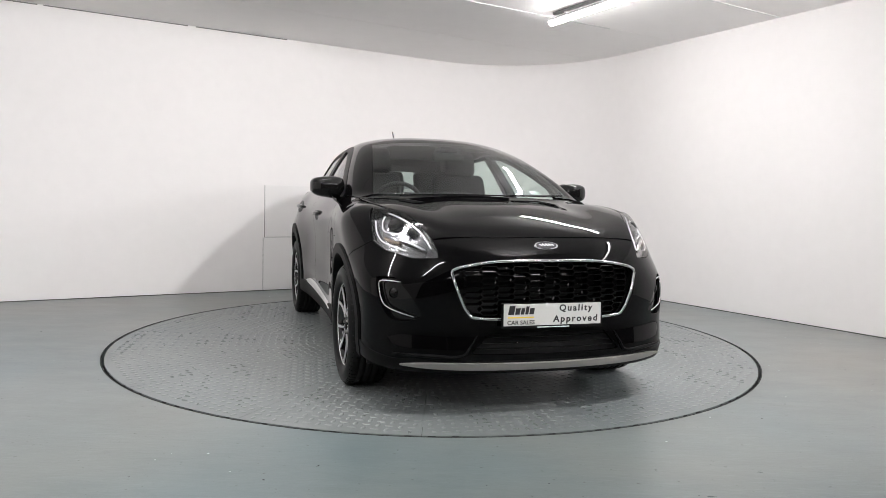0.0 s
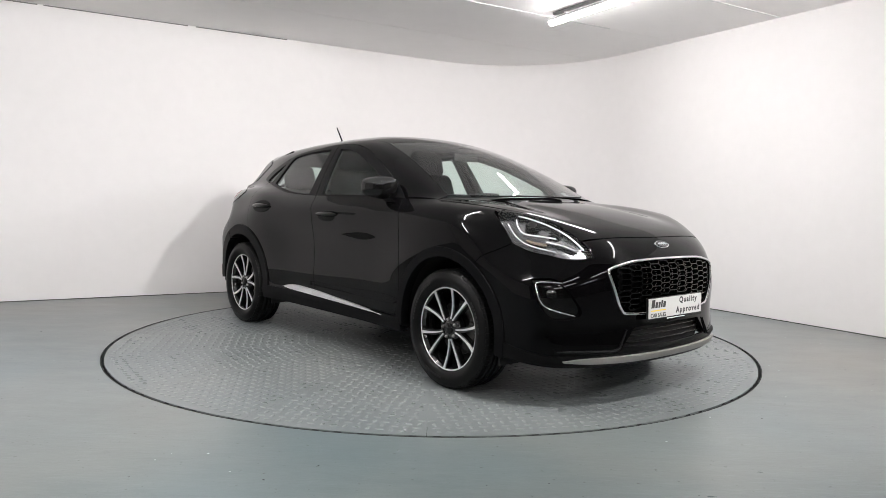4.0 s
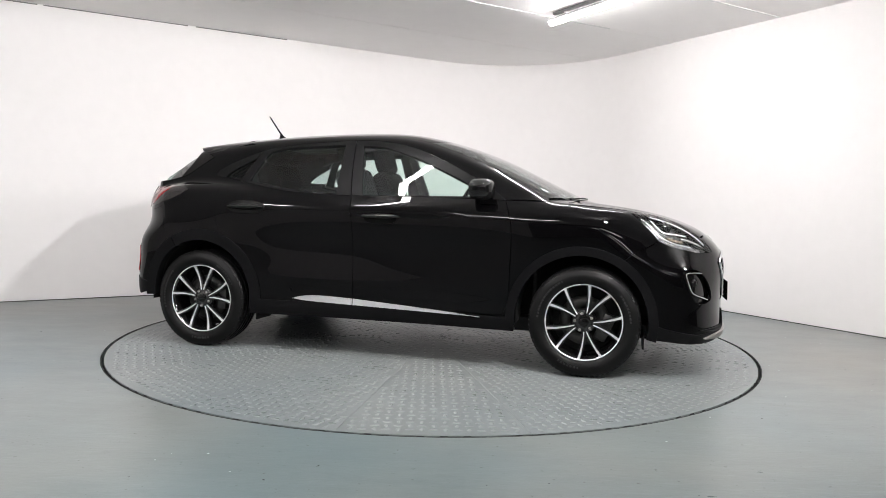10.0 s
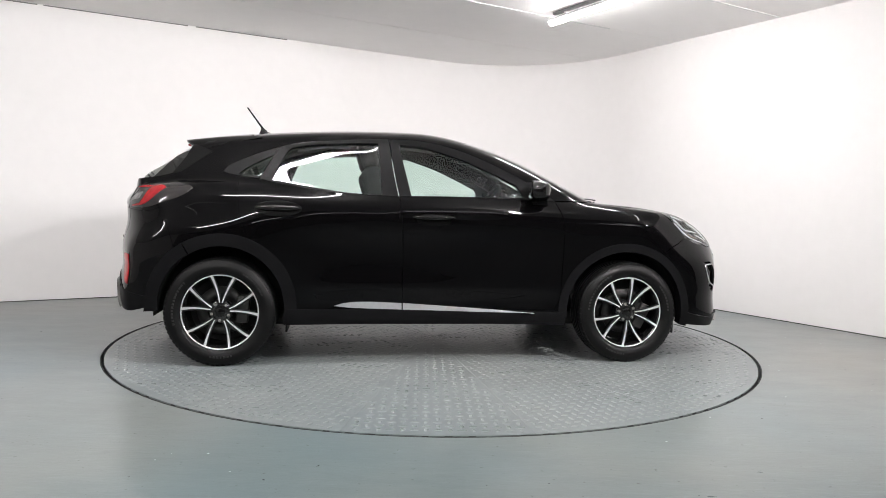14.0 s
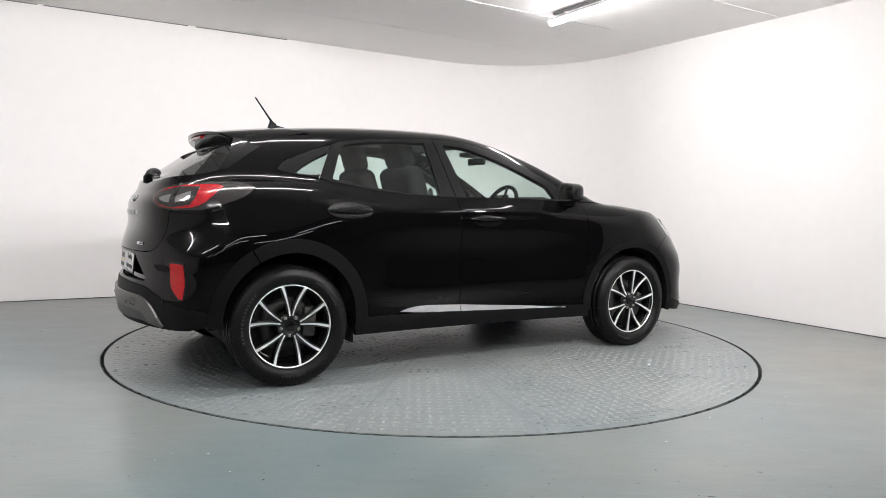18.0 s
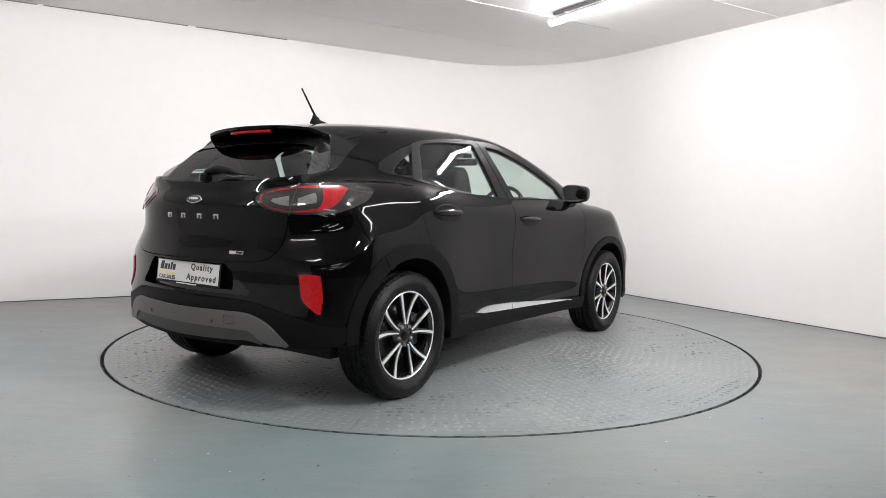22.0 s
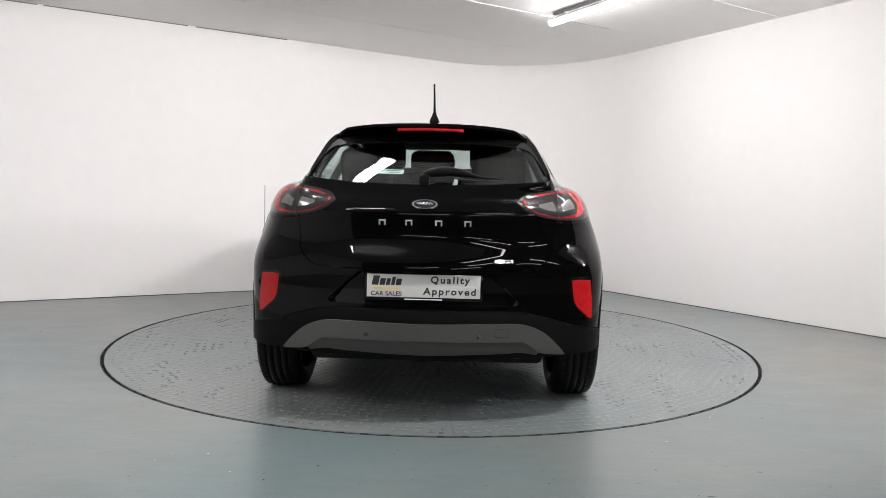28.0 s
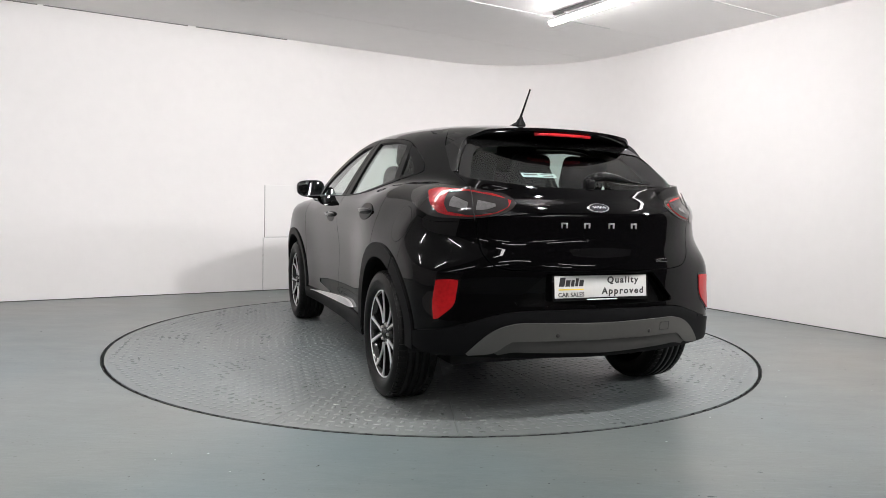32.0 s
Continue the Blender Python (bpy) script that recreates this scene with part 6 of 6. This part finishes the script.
wp = smooth_line(np.array([(-1.890, 0.035, 1.140), (-1.880, -0.02, 1.158), (-1.872, -0.10, 1.166), (-1.876, -0.18, 1.156), (-1.888, -0.25, 1.142), (-1.889, -0.36, 1.136)]))
rad = np.interp(np.linspace(0, 1, len(wp)), [0, 0.08, 0.25, 0.5, 0.7, 1], [0.012, 0.028, 0.036, 0.028, 0.009, 0.004])
wiper = part("rear_wiper", tube_mesh("rear_wiper", wp, list(rad), TRIM, 12, 0.7), tailgate, "black rear wiper with a deep arm cover")
bm = box((0.05, 0.05, 0.05), (-1.893, 0.012, 1.125), 0.012, 3)
part("wiper_pivot", from_bm("wiper_pivot", bm, TRIM), wiper)
wb = smooth_line(np.array([(-1.880, -0.10, 1.140), (-1.893, -0.22, 1.127), (-1.888, -0.37, 1.128)]))
part("wiper_blade", tube_mesh("wiper_blade", wb, 0.005, INK, 6), wiper)
for pts in ([(1.17, -0.52, 1.062), (1.22, -0.20, 1.073), (1.235, 0.15, 1.072)], [(1.20, 0.18, 1.075), (1.14, 0.42, 1.078), (1.03, 0.60, 1.085)]):
    part("wiper", tube_mesh("wiper", smooth_line(np.array(pts)), 0.008, TRIM, 8, 0.6), car, "black windscreen wiper")
cowl_half = np.vstack([smooth_line(screen_low)[::-1], smooth_line(np.vstack([screen_low[:1], cowl[:1]]))[1:], smooth_line(cowl)[1:]])
panel("cowl_grille", both(cowl_half), "over", TRIM, level=-0.012, depth=0.0, gap=-0.004, label="black plastic scuttle panel")


# ---- number plates and small badges ----
def text_mesh(nm, s, size, mat, bold=0.0, shear=0.0, width=None, spacing=1.0):
    cu = bpy.data.curves.new(nm, "FONT")
    cu.body, cu.size, cu.extrude, cu.offset, cu.shear = s, size, 0.0006, bold, shear
    cu.align_x, cu.align_y = "CENTER", "CENTER"
    cu.resolution_u = 3
    cu.space_character = spacing
    ob = bpy.data.objects.new(nm, cu)
    scene.collection.objects.link(ob)
    me = bpy.data.meshes.new_from_object(ob.evaluated_get(bpy.context.evaluated_depsgraph_get()))
    bpy.data.objects.remove(ob)
    me.materials.clear()
    me.materials.append(mat)
    if width:
        xs = [v.co.x for v in me.vertices]
        k = width / (max(xs) - min(xs))
        for v in me.vertices:
            v.co.x *= k
    return me


def build_plate(parent, m, name):
    """Dealer's plate: x across, y up, z towards the viewer."""
    bm = box((0.535, 0.124, 0.008), (0, 0, -0.004), 0.004)
    holder = part(name, from_bm(name, bm, GLOSS_BLACK), parent, "white dealer plate in a black holder")
    holder.matrix_local = m
    bm = box((0.512, 0.103, 0.003), (0, 0.004, 0.0012), 0.001, 1)
    part("plate_face", from_bm("plate_face", bm, PLATE), holder, "white plate face")

    def put(nm, me, x, y):
        o = part(nm, me, holder)
        o.location = (x, y, 0.0032)
    put("lettering", text_mesh("lettering", "Quality", 0.043, INK, 0.0013, 0.06, 0.178, 1.3), 0.118, 0.032)
    put("lettering", text_mesh("lettering", "Approved", 0.043, INK, 0.0013, 0.06, 0.240, 1.3), 0.118, -0.020)
    put("lettering", text_mesh("lettering", "CAR SALES", 0.028, INK, 0.0005, 0, 0.140), -0.168, -0.033)
    # maker's mark as plain slanted bars over a yellow line
    verts, faces = [], []
    x = -0.235
    for k, (w, h) in enumerate([(0.030, 0.042), (0.024, 0.030), (0.018, 0.030), (0.016, 0.038), (0.024, 0.030)]):
        b = len(verts)
        y0 = 0.006
        verts += [(x, y0, 0), (x + w, y0, 0), (x + w + h * 0.2, y0 + h, 0), (x + h * 0.2, y0 + h, 0)]
        faces.append((b, b + 1, b + 2, b + 3))
        x += w + 0.005
    put("dark_mark", mesh_of("dark_mark", verts, faces, INK), 0, 0)
    bm = box((0.135, 0.006, 0.0006), (-0.168, -0.008, 0))
    put("yellow_line", from_bm("yellow_line", bm, YELLOW, False), 0, 0)
    bm = box((0.17, 0.005, 0.0006), (0.0, -0.0560, 0))
    put("small_print", from_bm("small_print", bm, PAPER, False), 0, 0)


def facing(at, fwd, up=(0, 0, 1)):
    z = Vector(fwd).normalized()
    x = Vector(up).cross(z).normalized()
    y = z.cross(x)
    m = Matrix((x, y, z)).transposed().to_4x4()
    m.translation = Vector(at)
    return m


build_plate(bumper, facing((2.168, 0, 0.497), (1, 0, 0.03)), "front_plate")
build_plate(rear_bumper, facing((-2.012, 0, 0.640), (-1, 0, 0.10)), "rear_plate")
panel("plate_recess", PLATE_BAY, "wrap", GLOSS_BLACK, parent=rear_bumper, level=-0.045, depth=0.0, gap=-0.01)
for s in (0.195, 0.074, -0.0615, -0.193):
    p = EN(-1, (s, 0.928))
    n = Vector(normals(p)[0])
    bm = box((0.032, 0.0065, 0.007), (0, 0.010, 0.003), 0.001, 1)
    box((0.0065, 0.024, 0.007), (-0.0125, 0, 0.003), 0.001, 1, bm=bm)
    box((0.0065, 0.024, 0.007), (0.0125, 0, 0.003), 0.001, 1, bm=bm)
    o = part("chrome_mark", from_bm("chrome_mark", bm, BRIGHT, False), tailgate, "small chrome mark")
    o.matrix_local = facing(p[0], n)
p = EN(-1, (-0.36, 0.762))
bm = box((0.085, 0.016, 0.004), (0, 0, 0.002), 0.001, 1)
o = part("chrome_mark", from_bm("chrome_mark", bm, CHROME, False), tailgate, "small chrome and black tag")
o.matrix_local = facing(p[0], Vector(normals(p)[0]))
bm = box((0.040, 0.010, 0.002), (0.018, 0, 0.0045))
part("tag_field", from_bm("tag_field", bm, GLOSS_BLACK, False), o)
# sticker inside the rear window
bm = box((0.19, 0.035, 0.001), (0, 0, 0))
st = part("window_sticker", from_bm("window_sticker", bm, PAPER, False), tailgate, "white paper sticker inside the glass")
st.matrix_local = facing((-1.762, 0.215, 1.166), (-0.6, 0, 0.8))
for x, y, w, h in ((-0.045, 0.004, 0.075, 0.012), (0.045, 0.007, 0.07, 0.005), (0.05, -0.006, 0.055, 0.005)):
    bm = box((w, h, 0.001), (x, y, 0.001))
    part("small_print", from_bm("small_print", bm, INK, False), st)
# small label in the lower corner of the windscreen
bm = box((0.075, 0.040, 0.001), (0, 0, 0))
ws = part("windscreen_label", from_bm("windscreen_label", bm, PAPER, False), car, "small pale label inside the windscreen")
ws.matrix_local = facing((1.045, 0.405, 1.098), (0.45, 0.15, 0.9))


# ---- what moves: the table turns, the car stands on it ----
def motions():
    rows_t, rows_c = [], []
    for k in range(0, 33):
        m = pose(0, 0, 0, 0, 0, turn(k))
        rows_t.append((k, m))
        rows_c.append((k, m @ Matrix.Translation((CAR_AT[0], CAR_AT[1], 0.002))))
    walk(turntable, rows_t)
    walk(car, rows_c)


motions()
